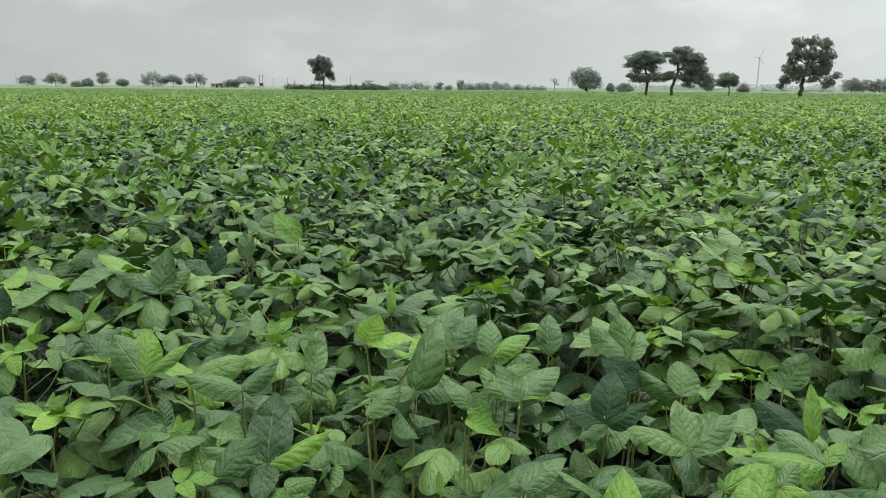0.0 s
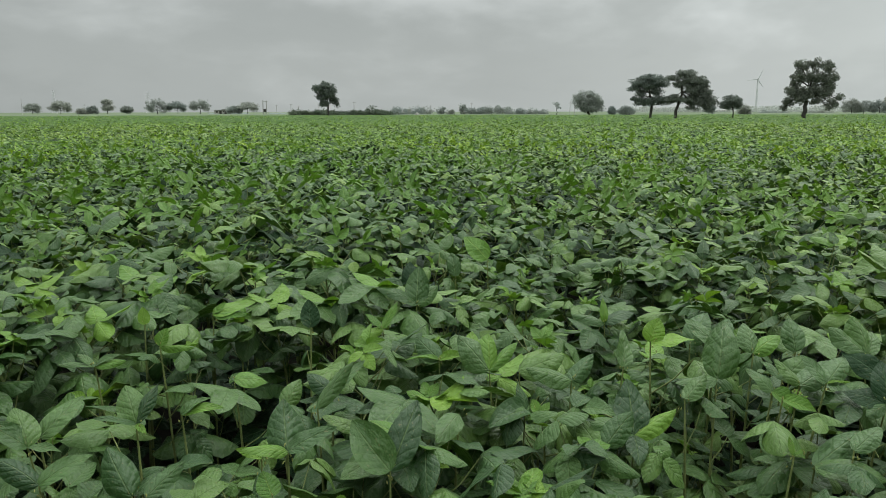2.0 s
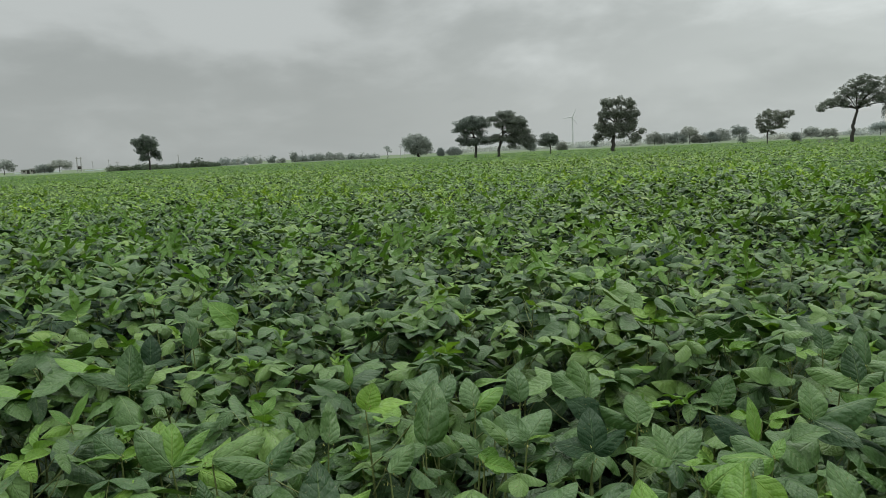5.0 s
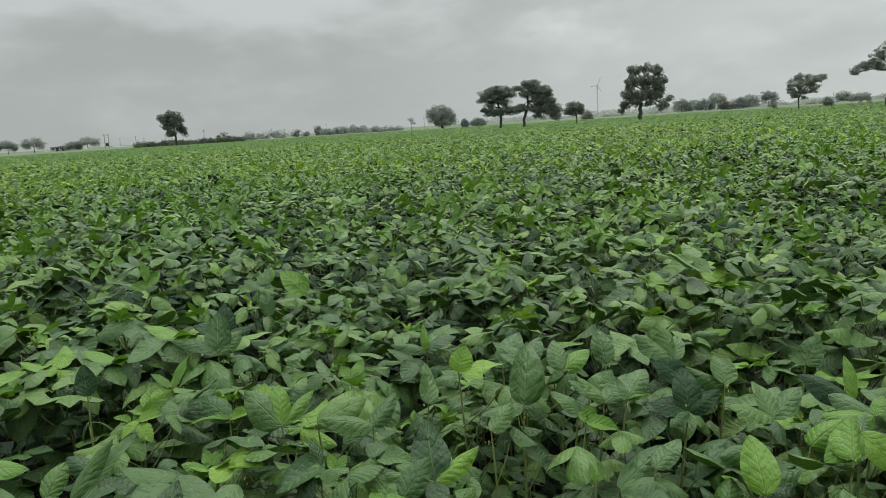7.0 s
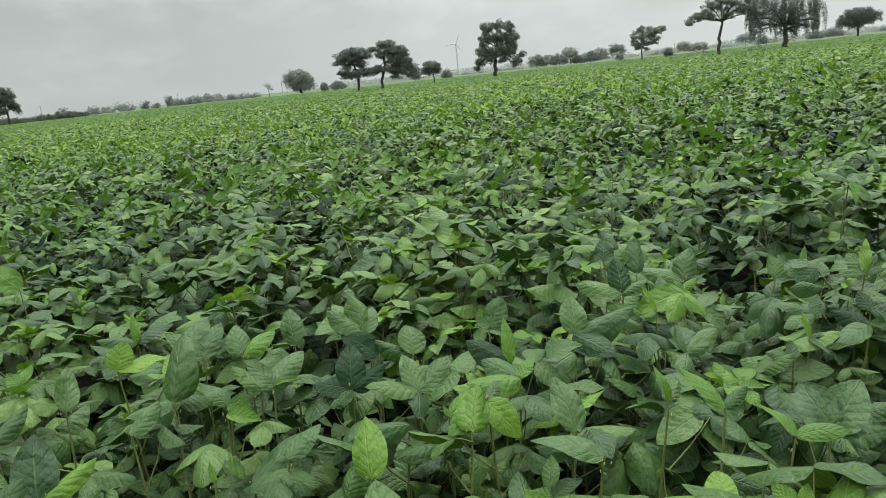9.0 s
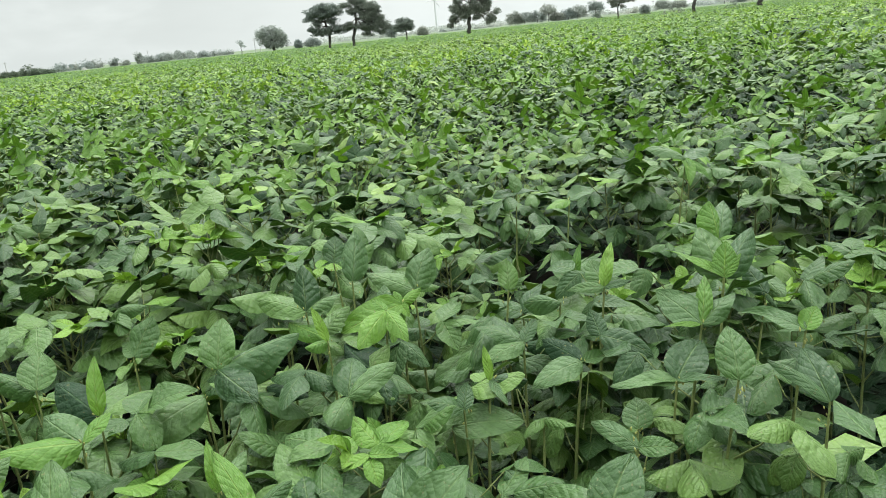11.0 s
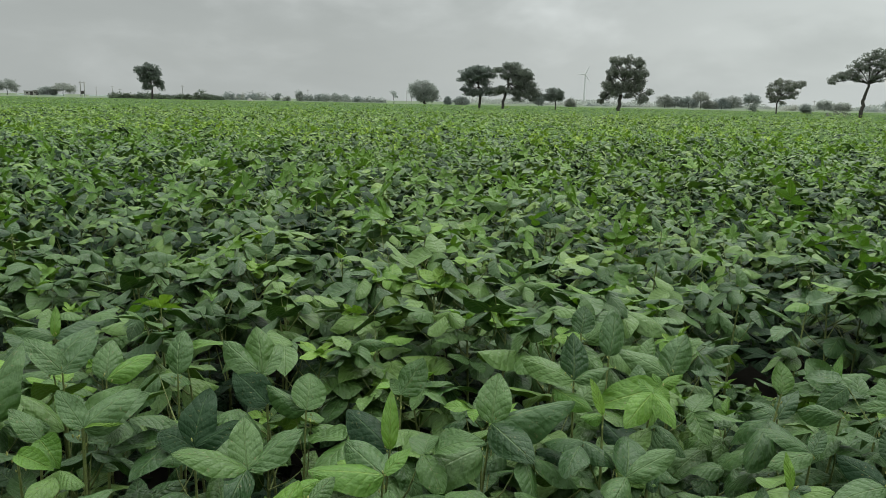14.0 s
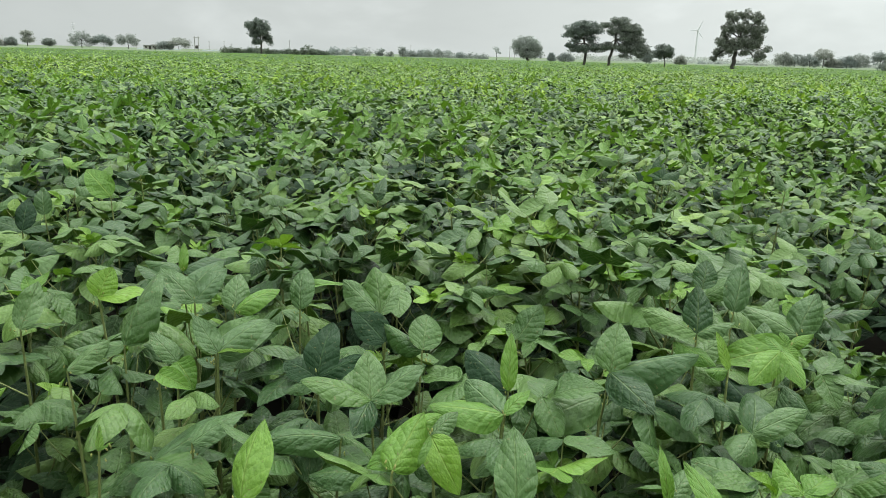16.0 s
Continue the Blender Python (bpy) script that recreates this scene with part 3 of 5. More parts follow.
sprig(-0.89, 0.93, 0.72, [('M', 0.1, 0.85, -21, 43, -8), ('Y', 0.082, 0.45, -121, 15, -34), ('P', 0.092, 0.45, 70, 21, 34)])
sprig(-0.72, 0.94, 0.68, [('M', 0.141, 0.5, 44, 40, 36), ('M', 0.118, 0.75, -60, 30, -43)])
sprig(-0.88, 1.17, 0.70, [('P', 0.118, 0.35, 58, 48, 36)])
sprig(-0.91, 0.89, 0.66, [('Y', 0.05, 1.0, -35, 37, -15)])
sprig(-0.98, 1.68, 0.72, [('D', 0.08, 0.8, -17, 61, -6)])
sprig(-1.32, 1.52, 0.72, [('Y', 0.048, 0.9, 42, 59, 45), ('Y', 0.083, 0.35, 80, -10, 28)])
sprig(-1.43, 1.71, 0.72, [('Y', 0.049, 0.8, -45, 75, -19)])
sprig(-0.96, 1.03, 0.66, [('Y', 0.052, 0.4, -95, 21, -33)])
sprig(-1.14, 1.14, 0.70, [('M', 0.065, 0.5, 65, 17, 27), ('Y', 0.081, 0.35, 86, 3, 26)])
sprig(-1.28, 1.82, 0.72, [('Y', 0.049, 0.5, 64, 34, 23), ('Y', 0.095, 0.6, 87, -1, 28), ('Y', 0.127, 0.5, 72, 8, 29)])
sprig(0.29, 1.24, 0.68, [('D', 0.089, 0.75, -48, 4, -41), ('D', 0.104, 0.7, 20, 47, -6), ('D', 0.086, 0.65, 95, 21, 45), ('M', 0.058, 0.7, -112, -22, -31)])
sprig(0.23, 0.88, 0.68, [('Y', 0.106, 0.72, 7, 45, -22)])
sprig(0.41, 1.02, 0.68, [('Y', 0.081, 0.9, 96, 28, 40), ('Y', 0.023, 0.5, -28, 47, -39)])
sprig(0.07, 1.08, 0.62, [('M', 0.123, 0.6, 126, 0, 31), ('P', 0.132, 0.5, 74, 23, 24)])
sprig(0.20, 0.95, 0.62, [('M', 0.065, 1.0, 53, 42, 14)])
sprig(-0.04, 1.31, 0.71, [('P', 0.092, 0.6, -94, -10, -32), ('M', 0.148, 0.7, 38, 49, 15)])
sprig(0.11, 1.33, 0.70, [('M', 0.088, 0.75, 75, 27, 45), ('P', 0.064, 0.4, -36, 28, -22)])
sprig(0.23, 1.53, 0.70, [('M', 0.095, 0.75, -9, 50, -28)])
sprig(0.64, 1.36, 0.70, [('M', 0.079, 0.9, 78, 49, 35), ('M', 0.047, 0.6, -19, 21, -29)])
sprig(0.01, 1.04, 0.66, [('Y', 0.036, 0.4, -21, 57, -24), ('Y', 0.025, 0.4, 94, 32, 32)])
sprig(-0.71, 1.92, 0.72, [('M', 0.123, 0.72, 4, 62, 10), ('M', 0.097, 0.6, 62, 26, 42), ('M', 0.135, 0.4, -92, 24, -30)])
sprig(-0.64, 1.44, 0.71, [('P', 0.082, 0.75, -66, 33, -41), ('Y', 0.071, 0.45, 90, 9, 27), ('Y', 0.087, 0.3, -111, 4, -19)])
sprig(-0.57, 1.42, 0.72, [('Y', 0.07, 0.8, 24, 50, 22), ('Y', 0.052, 0.6, 87, -2, 27)])
sprig(-0.46, 1.38, 0.70, [('M', 0.117, 0.7, 86, 14, 43)])
sprig(-0.79, 1.67, 0.72, [('Y', 0.084, 0.4, 58, 53, 33), ('Y', 0.061, 0.5, -86, 41, -23), ('Y', 0.068, 0.6, -124, -12, -33)])
sprig(-1.19, 2.04, 0.71, [('Y', 0.036, 0.6, -17, 60, 1), ('Y', 0.071, 0.4, 81, -31, 31), ('Y', 0.065, 0.5, -111, -5, -29), ('Y', 0.045, 0.7, 159, -49, 1)])
sprig(-1.03, 2.13, 0.68, [('D', 0.07, 0.95, -141, -38, -51)])
sprig(-0.87, 1.30, 0.68, [('P', 0.108, 0.3, 61, 32, 43), ('M', 0.077, 0.7, -76, 28, -41)])
sprig(-1.12, 1.44, 0.66, [('Y', 0.08, 0.7, 72, -10, 27)])
sprig(-0.99, 1.37, 0.62, [('M', 0.083, 0.7, 31, 38, 36)])
sprig(-0.47, 2.52, 0.74, [('Y', 0.127, 0.8, -85, 33, -66)])
sprig(-0.59, 2.32, 0.72, [('M', 0.089, 0.7, -29, 62, -23)])
sprig(1.42, 0.73, 0.70, [('M', 0.086, 0.78, 29, 44, -10)])
sprig(1.38, 0.81, 0.68, [('P', 0.072, 0.3, 143, 6, 24), ('P', 0.1, 0.4, -64, 0, -24), ('M', 0.08, 0.3, -76, -5, -17), ('M', 0.086, 0.9, 72, 27, 28)])
sprig(1.50, 0.81, 0.64, [('M', 0.083, 0.95, -142, -24, 3)])
sprig(1.31, 0.81, 0.62, [('M', 0.058, 1.0, 34, 29, 2)])
sprig(1.26, 0.74, 0.64, [('P', 0.078, 0.45, -33, 13, -31), ('M', 0.054, 0.7, 123, 1, 35)])
sprig(1.43, 0.80, 0.62, [('P', 0.065, 0.8, -172, -25, 24), ('M', 0.026, 0.7, 4, -6, -19)])
sprig(1.30, 0.94, 0.68, [('P', 0.095, 0.6, -92, -13, -33), ('D', 0.083, 0.6, -34, 11, -34), ('M', 0.045, 0.6, 92, -5, 37)])
sprig(1.21, 0.91, 0.62, [('M', 0.054, 0.6, 145, -4, 26), ('M', 0.051, 0.5, -119, -10, -18)])
sprig(1.14, 0.94, 0.69, [('M', 0.058, 0.65, 124, -2, 38), ('Y', 0.055, 0.35, 17, 64, -2), ('P', 0.054, 0.35, 178, -24, 12)])
sprig(1.25, 1.04, 0.69, [('M', 0.094, 0.5, -48, 14, -31), ('P', 0.079, 0.6, -92, -13, -30), ('M', 0.051, 0.6, 63, 33, 28)])
sprig(1.43, 1.07, 0.74, [('Y', 0.087, 0.35, 55, 55, 17), ('M', 0.066, 0.8, -5, 34, -30), ('M', 0.047, 0.5, 119, 8, 27), ('P', 0.067, 0.4, -71, -3, -26)])
sprig(1.58, 0.94, 0.76, [('Y', 0.064, 0.8, 47, 61, 6), ('M', 0.108, 0.8, 0, 40, -29), ('P', 0.108, 0.6, 90, 40, 32), ('Y', 0.11, 0.2, -45, 21, -28), ('Y', 0.049, 0.5, 108, 48, 37)])
sprig(1.45, 0.84, 0.74, [('P', 0.088, 0.75, -24, 29, -35), ('Y', 0.085, 0.4, 55, 46, 10), ('Y', 0.061, 0.2, -74, 2, -18), ('M', 0.081, 0.6, 90, 25, 31)])
sprig(1.55, 0.74, 0.74, [('P', 0.098, 0.4, -30, 9, -25), ('Y', 0.044, 0.9, 70, 36, 18), ('P', 0.049, 0.2, -71, 1, -17)])
sprig(1.50, 0.65, 0.68, [('M', 0.094, 0.6, 12, 30, -27), ('P', 0.096, 0.25, -33, 24, -25)])
sprig(1.43, 1.11, 0.70, [('P', 0.072, 0.6, 132, -5, 34), ('P', 0.058, 0.3, -104, -59, -19)])
sprig(1.38, 1.01, 0.68, [('M', 0.053, 0.8, 4, 41, -22), ('M', 0.095, 0.6, 144, -16, 30)])
sprig(1.31, 1.21, 0.72, [('M', 0.065, 0.75, 30, 53, 6), ('P', 0.054, 0.3, 104, 26, 28), ('P', 0.055, 0.35, -59, 24, -28)])
sprig(1.73, 1.00, 0.68, [('M', 0.08, 0.6, -2, 34, -28), ('P', 0.033, 0.4, 163, -52, 28)])
sprig(1.38, 1.14, 0.70, [('P', 0.07, 0.6, -64, 1, -34)])
sprig(1.09, 0.93, 0.66, [('M', 0.058, 0.7, -74, 20, -33), ('M', 0.046, 0.7, 38, 34, 12)])
sprig(1.08, 0.96, 0.62, [('P', 0.113, 0.6, 123, -2, 36)])
sprig(0.84, 1.18, 0.66, [('D', 0.073, 0.7, 121, -16, 41)])
sprig(0.95, 1.17, 0.72, [('Y', 0.065, 0.35, -40, 60, -25), ('Y', 0.044, 0.8, -112, 1, -38)])
sprig(1.06, 1.40, 0.74, [('P', 0.111, 0.6, 51, 50, 31)])
sprig(0.95, 1.07, 0.66, [('P', 0.099, 0.55, 93, 17, 39), ('P', 0.066, 0.95, -145, -18, -23), ('M', 0.087, 0.8, 33, 25, 21)])
sprig(1.08, 1.25, 0.72, [('Y', 0.097, 0.6, -122, -26, -29), ('Y', 0.078, 0.6, 173, -34, 16), ('Y', 0.039, 0.7, -28, 24, -17)])
sprig(0.14, 1.20, 0.74, [('P', 0.075, 0.6, -58, 42, -36), ('P', 0.105, 0.6, 60, 18, 40), ('Y', 0.057, 0.15, 90, -1, 19)])
sprig(0.03, 1.51, 0.72, [('P', 0.102, 0.55, 44, 31, 43), ('P', 0.104, 0.6, -70, 36, -41)])
sprig(0.34, 1.03, 0.68, [('P', 0.11, 0.5, -100, 4, -31)])
sprig(-0.23, 1.36, 0.72, [('P', 0.097, 0.6, 18, 43, 33), ('P', 0.075, 0.2, 66, -1, 20)])
sprig(0.41, 0.91, 0.70, [('Y', 0.089, 0.8, 35, 35, 25)])
sprig(0.73, 0.83, 0.70, [('Y', 0.067, 0.3, -16, 55, -24), ('P', 0.064, 0.6, 55, 25, 21)])
sprig(1.77, 1.17, 0.74, [('Y', 0.085, 0.75, 10, 60, 4), ('P', 0.11, 0.65, -80, 25, -20), ('P', 0.11, 0.5, 60, 35, 25), ('Y', 0.05, 0.3, -105, 5, -12), ('Y', 0.035, 0.6, 120, 10, 20)])
sprig(2.23, 1.84, 0.76, [('Y', 0.10, 0.55, -150, -45, -20), ('Y', 0.09, 0.5, 150, -40, 20), ('P', 0.13, 0.5, -80, 20, -20), ('P', 0.12, 0.5, 80, 5, 25)])
sprig(2.5, 1.78, 0.76, [('Y', 0.075, 0.6, 95, 35, 30), ('P', 0.1, 0.6, -60, 10, -20)])
sprig(1.74, 2.01, 0.71, [('M', 0.07, 0.95, 0, 55, 3), ('M', 0.08, 0.6, -85, 0, -20), ('M', 0.09, 0.6, 85, -5, 20)])
sprig(1.88, 2.78, 0.74, [('P', 0.09, 0.7, -10, 50, -4), ('Y', 0.04, 0.5, 70, 25, 15)])
sprig(1.78, 1.77, 0.72, [('Y', 0.09, 0.5, -110, -5, -20), ('P', 0.1, 0.6, 80, 10, 20)])
sprig(0.37, 2.65, 0.71, [('M', 0.1, 0.55, 30, 50, 10), ('M', 0.09, 0.6, -70, 20, -20)])
sprig(1.2, 1.86, 0.66, [('P', 0.08, 0.75, 20, 58, 5), ('M', 0.1, 0.55, 80, 20, 25), ('M', 0.09, 0.6, -70, 10, -25)])
sprig(-0.09, 5.42, 0.77, [('Y', 0.12, 0.6, -60, 15, -20), ('Y', 0.12, 0.6, 60, 20, 20), ('Y', 0.1, 0.7, 0, 40, 5)])
sprig(-1.23, 4.34, 0.76, [('Y', 0.1, 0.7, -20, 50, -10), ('Y', 0.1, 0.6, 80, 10, 20), ('P', 0.1, 0.6, -80, 10, -20)])
sprig(-2.35, 5.96, 0.77, [('Y', 0.12, 0.6, -70, 20, -20), ('Y', 0.11, 0.6, 50, 20, 20), ('Y', 0.1, 0.7, 10, 45, 5)])
sprig(0.94, 2.77, 0.75, [('Y', 0.1, 0.7, -70, 15, -20), ('Y', 0.1, 0.65, 60, 15, 20), ('P', 0.07, 0.7, 0, 40, 6)])
sprig(0.79, 3.13, 0.67, [('M', 0.1, 0.8, -10, 55, -3), ('M', 0.1, 0.6, 80, 10, 20), ('P', 0.1, 0.55, -80, 5, -20)])
sprig(-0.76, 2.54, 0.62, [('D', 0.12, 0.7, 10, 55, 5), ('M', 0.12, 0.55, -80, 15, -20), ('M', 0.1, 0.6, 85, 10, 20)])
sprig(-0.55, 3.08, 0.72, [('P', 0.06, 1.0, 5, 40, 6), ('M', 0.09, 0.6, -95, 5, -20)])
sprig(1.62, 3.37, 0.69, [('D', 0.13, 0.7, 5, 45, 4), ('D', 0.12, 0.65, -75, 10, -25), ('D', 0.12, 0.65, 75, 10, 25)])
sprig(1.48, 3.56, 0.74, [('P', 0.12, 0.6, -80, 10, -20), ('P', 0.1, 0.35, 40, 45, 10), ('P', 0.12, 0.7, 70, 15, 20)])
sprig(-0.63, 2.86, 0.73, [('Y', 0.08, 0.75, 40, 40, 20), ('Y', 0.06, 0.6, -60, 20, -15)])
sprig(-1.13, 2.19, 0.69, [('P', 0.09, 0.8, 20, 50, 5), ('Y', 0.05, 0.5, 110, 15, 15)])
sprig(3.33, 5.14, 0.79, [('Y', 0.12, 0.6, -60, 15, -20), ('Y', 0.12, 0.6, 65, 20, 20), ('Y', 0.1, 0.7, 5, 45, 5)])
sprig(1.77, 3.73, 0.74, [('M', 0.1, 0.3, -30, 65, -8), ('P', 0.1, 0.6, 70, 20, 20)])
sprig(-0.83, 3.13, 0.74, [('Y', 0.08, 0.5, -40, 30, -15), ('Y', 0.07, 0.6, 70, 25, 15)])
sprig(-0.13, 2.04, 0.63, [('Y', 0.08, 0.4, 5, 70, 4), ('M', 0.11, 0.6, 80, 15, 20), ('M', 0.11, 0.6, -80, 15, -20)])
sprig(0.2, 1.87, 0.64, [('Y', 0.11, 0.38, 85, 5, 20), ('P', 0.08, 0.6, -70, 15, -20)])

NEAR_END, STEP = 3.2, 0.21
px, py = lattice(0.55, NEAR_END, STEP)
order = np.argsort(np.hypot(px, py))
for rank, i in enumerate(order):
    x, y = float(px[i]), float(py[i])
    spin, height, kind = float(R.uniform(0, 360)), float(crop_top(x, y) + R.normal(0, 0.035)), PLANS[int(R.integers(16))]
    gap = [(sx - x, sy - y) for sx, sy in SPRIGS]
    if any(math.hypot(gx, gy) < 0.07 for gx, gy in gap):
        continue
    if any(abs(gx) < 0.15 and -0.06 < gy < 0.32 for gx, gy in gap):
        height -= 0.055
    soybean_plant(x, y, spin, height / NOMINAL, kind, rank < 60)


def crop_stuff(near, far, step, leaves, cut, depth, label, behind=False, stalks=False, grow=1.0, fresh_share=0.1, level=1.0, low=0.0):
    """Plants beyond the countable ones: compound leaves in one mesh."""
    x, y = lattice(near, far, step, behind)
    old = [whole_leaf(500 + i, False, cut, stalks) for i in range(16)]
    fresh = [whole_leaf(700 + i, True, cut, stalks) for i in range(6)]
    pieces_v, pieces_f, pieces_s, pieces_u, count = [], [], [], [], 0
    top = crop_top(x, y) + R.normal(0, 0.05, len(x)) - low
    for group, each, pool, slot in (("old", leaves, old, 0), ("new", 2, fresh, 1)):
        owner = np.repeat(np.arange(len(x)), each)
        if group == "new":
            owner = owner[R.uniform(size=len(owner)) < fresh_share * leaves / 2]
        m = len(owner)
        cx, cy, ct = x[owner], y[owner], top[owner]
        if group == "old":
            spread = R.uniform(0, step * 0.55, m)
            z = ct - 0.06 - depth * R.uniform(0, 1, m) ** 1.05 - 0.9 * (spread / (step * 0.55)) ** 2 * step * 0.55
            size = R.uniform(0.78, 1.08, m) * grow
        else:
            z = ct - R.uniform(0.0, 0.075, m)
            spread = R.uniform(0, 0.04, m)
            size = R.uniform(0.5, 1.05, m) * grow
        a, spin = R.uniform(0, 2 * math.pi, m), R.uniform(0, 2 * math.pi, m)
        pick = R.integers(0, len(pool), m)
        tilt = 0.15 if group == "old" else 0.4
        tx, ty = R.normal(0, tilt, m), R.normal(0, tilt, m)
        for k, (v, f, s, u) in enumerate(pool):
            w = np.flatnonzero(pick == k)
            if not len(w):
                continue
            vv = v - (v.max(0) * [0, 0, 0.8] if group == "old" else 0)
            c, sn = np.cos(spin[w])[:, None], np.sin(spin[w])[:, None]
            X = vv[None, :, 0] * c - vv[None, :, 1] * sn
            Y = vv[None, :, 0] * sn + vv[None, :, 1] * c
            Z = vv[None, :, 2] * level + X * tx[w, None] + Y * ty[w, None]
            P = np.stack([X, Y, Z], -1) * size[w, None, None]
            P += np.stack([cx[w] + spread[w] * np.cos(a[w]), cy[w] + spread[w] * np.sin(a[w]), z[w]], -1)[:, None]
            pieces_v.append(P.reshape(-1, 3))
            pieces_f.append((f[None] + (count + np.arange(len(w)) * len(v))[:, None, None]).reshape(-1, 3))
            kind = np.tile(np.where(s == 1, 2, slot), (len(w), 1))
            if group == "old":
                kind[(R.uniform(size=len(w)) < 0.15)[:, None] & (s == 0)[None]] = 3
            pieces_s.append(kind.ravel())
            pieces_u.append(np.tile(u, (len(w), 1)))
            count += len(w) * len(v)
    # low layers take only the darkest leaf: shade under the canopy put into colour
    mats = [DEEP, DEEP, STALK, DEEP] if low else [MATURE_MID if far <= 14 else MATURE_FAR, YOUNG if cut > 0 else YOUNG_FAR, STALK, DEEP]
    ob = new("soybean_crop", mesh_of("soybean_crop", np.concatenate(pieces_v), np.concatenate(pieces_f), mats, np.concatenate(pieces_s), np.concatenate(pieces_u), smooth=True))
    return tagged(ob, label, "crop", kind="stuff")


crop_stuff(NEAR_END, 6.0, 0.21, 9, 1, 0.26, "dense knee-high soybean plants with green trifoliate leaves", stalks=True, fresh_share=0.19, grow=0.9)
crop_stuff(6.0, 9.5, 0.23, 9, 0.5, 0.26, "dense soybean plants a few steps into the field", grow=0.88, fresh_share=0.22)
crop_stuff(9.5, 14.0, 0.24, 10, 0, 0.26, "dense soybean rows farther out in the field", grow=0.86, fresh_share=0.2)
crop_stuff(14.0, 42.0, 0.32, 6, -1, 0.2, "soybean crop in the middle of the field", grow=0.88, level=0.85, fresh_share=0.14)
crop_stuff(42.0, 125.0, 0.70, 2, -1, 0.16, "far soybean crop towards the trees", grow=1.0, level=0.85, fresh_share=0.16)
crop_stuff(0.45, 9.0, 0.28, 9, -1, 0.3, "soybean plants around the walking line", True, grow=1.15)

crop_stuff(0.5, 3.6, 0.18, 6, 0, 0.18, "lower soybean leaves close over the soil, shade put into their colour", fresh_share=0.0, low=0.34, grow=1.1)
crop_stuff(3.6, 10.0, 0.23, 6, -1, 0.18, "lower leaves between the soybean plants, shade put into their colour", fresh_share=0.0, low=0.22, grow=1.2)


def canopy_height(x, y, d):
    bumps = 0.10 * (value_noise(x * 1.3, y * 1.3, 5) - 0.5) + 0.12 * (value_noise(x * 0.4, y * 0.4, 6) - 0.5)
    rise = np.clip((d - 8.5) / 8.0, 0, 1)
    return -0.05 + rise * (crop_top(x, y) * 0.5 + 0.32 * 0.745) + rise * bumps - 0.9 * np.clip((d - 172) / 14, 0, 1)


disc_sheet("crop_canopy", np.geomspace(8.5, 190, 100), 260, canopy_height, CANOPY, "closed green canopy of the wide soybean field", "crop")


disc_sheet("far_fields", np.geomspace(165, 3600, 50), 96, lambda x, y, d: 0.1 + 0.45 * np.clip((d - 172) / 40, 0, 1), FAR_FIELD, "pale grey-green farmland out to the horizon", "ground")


# ---- trees ----
def limb_line(a, b, r, sag, count=6):
    k = np.linspace(0, 1, count)[:, None]
    line = a * (1 - k) + b * k
    side = np.cross(b - a, [0, 0, 1.0])
    side /= np.linalg.norm(side) + 1e-9
    length = np.linalg.norm(b - a)
    line = line + np.array([0, 0, 1.0]) * (np.sin(k * math.pi) * length * sag) + side * np.sin(k * math.pi * r.uniform(1, 2)) * length * r.uniform(-0.12, 0.12)
    return line


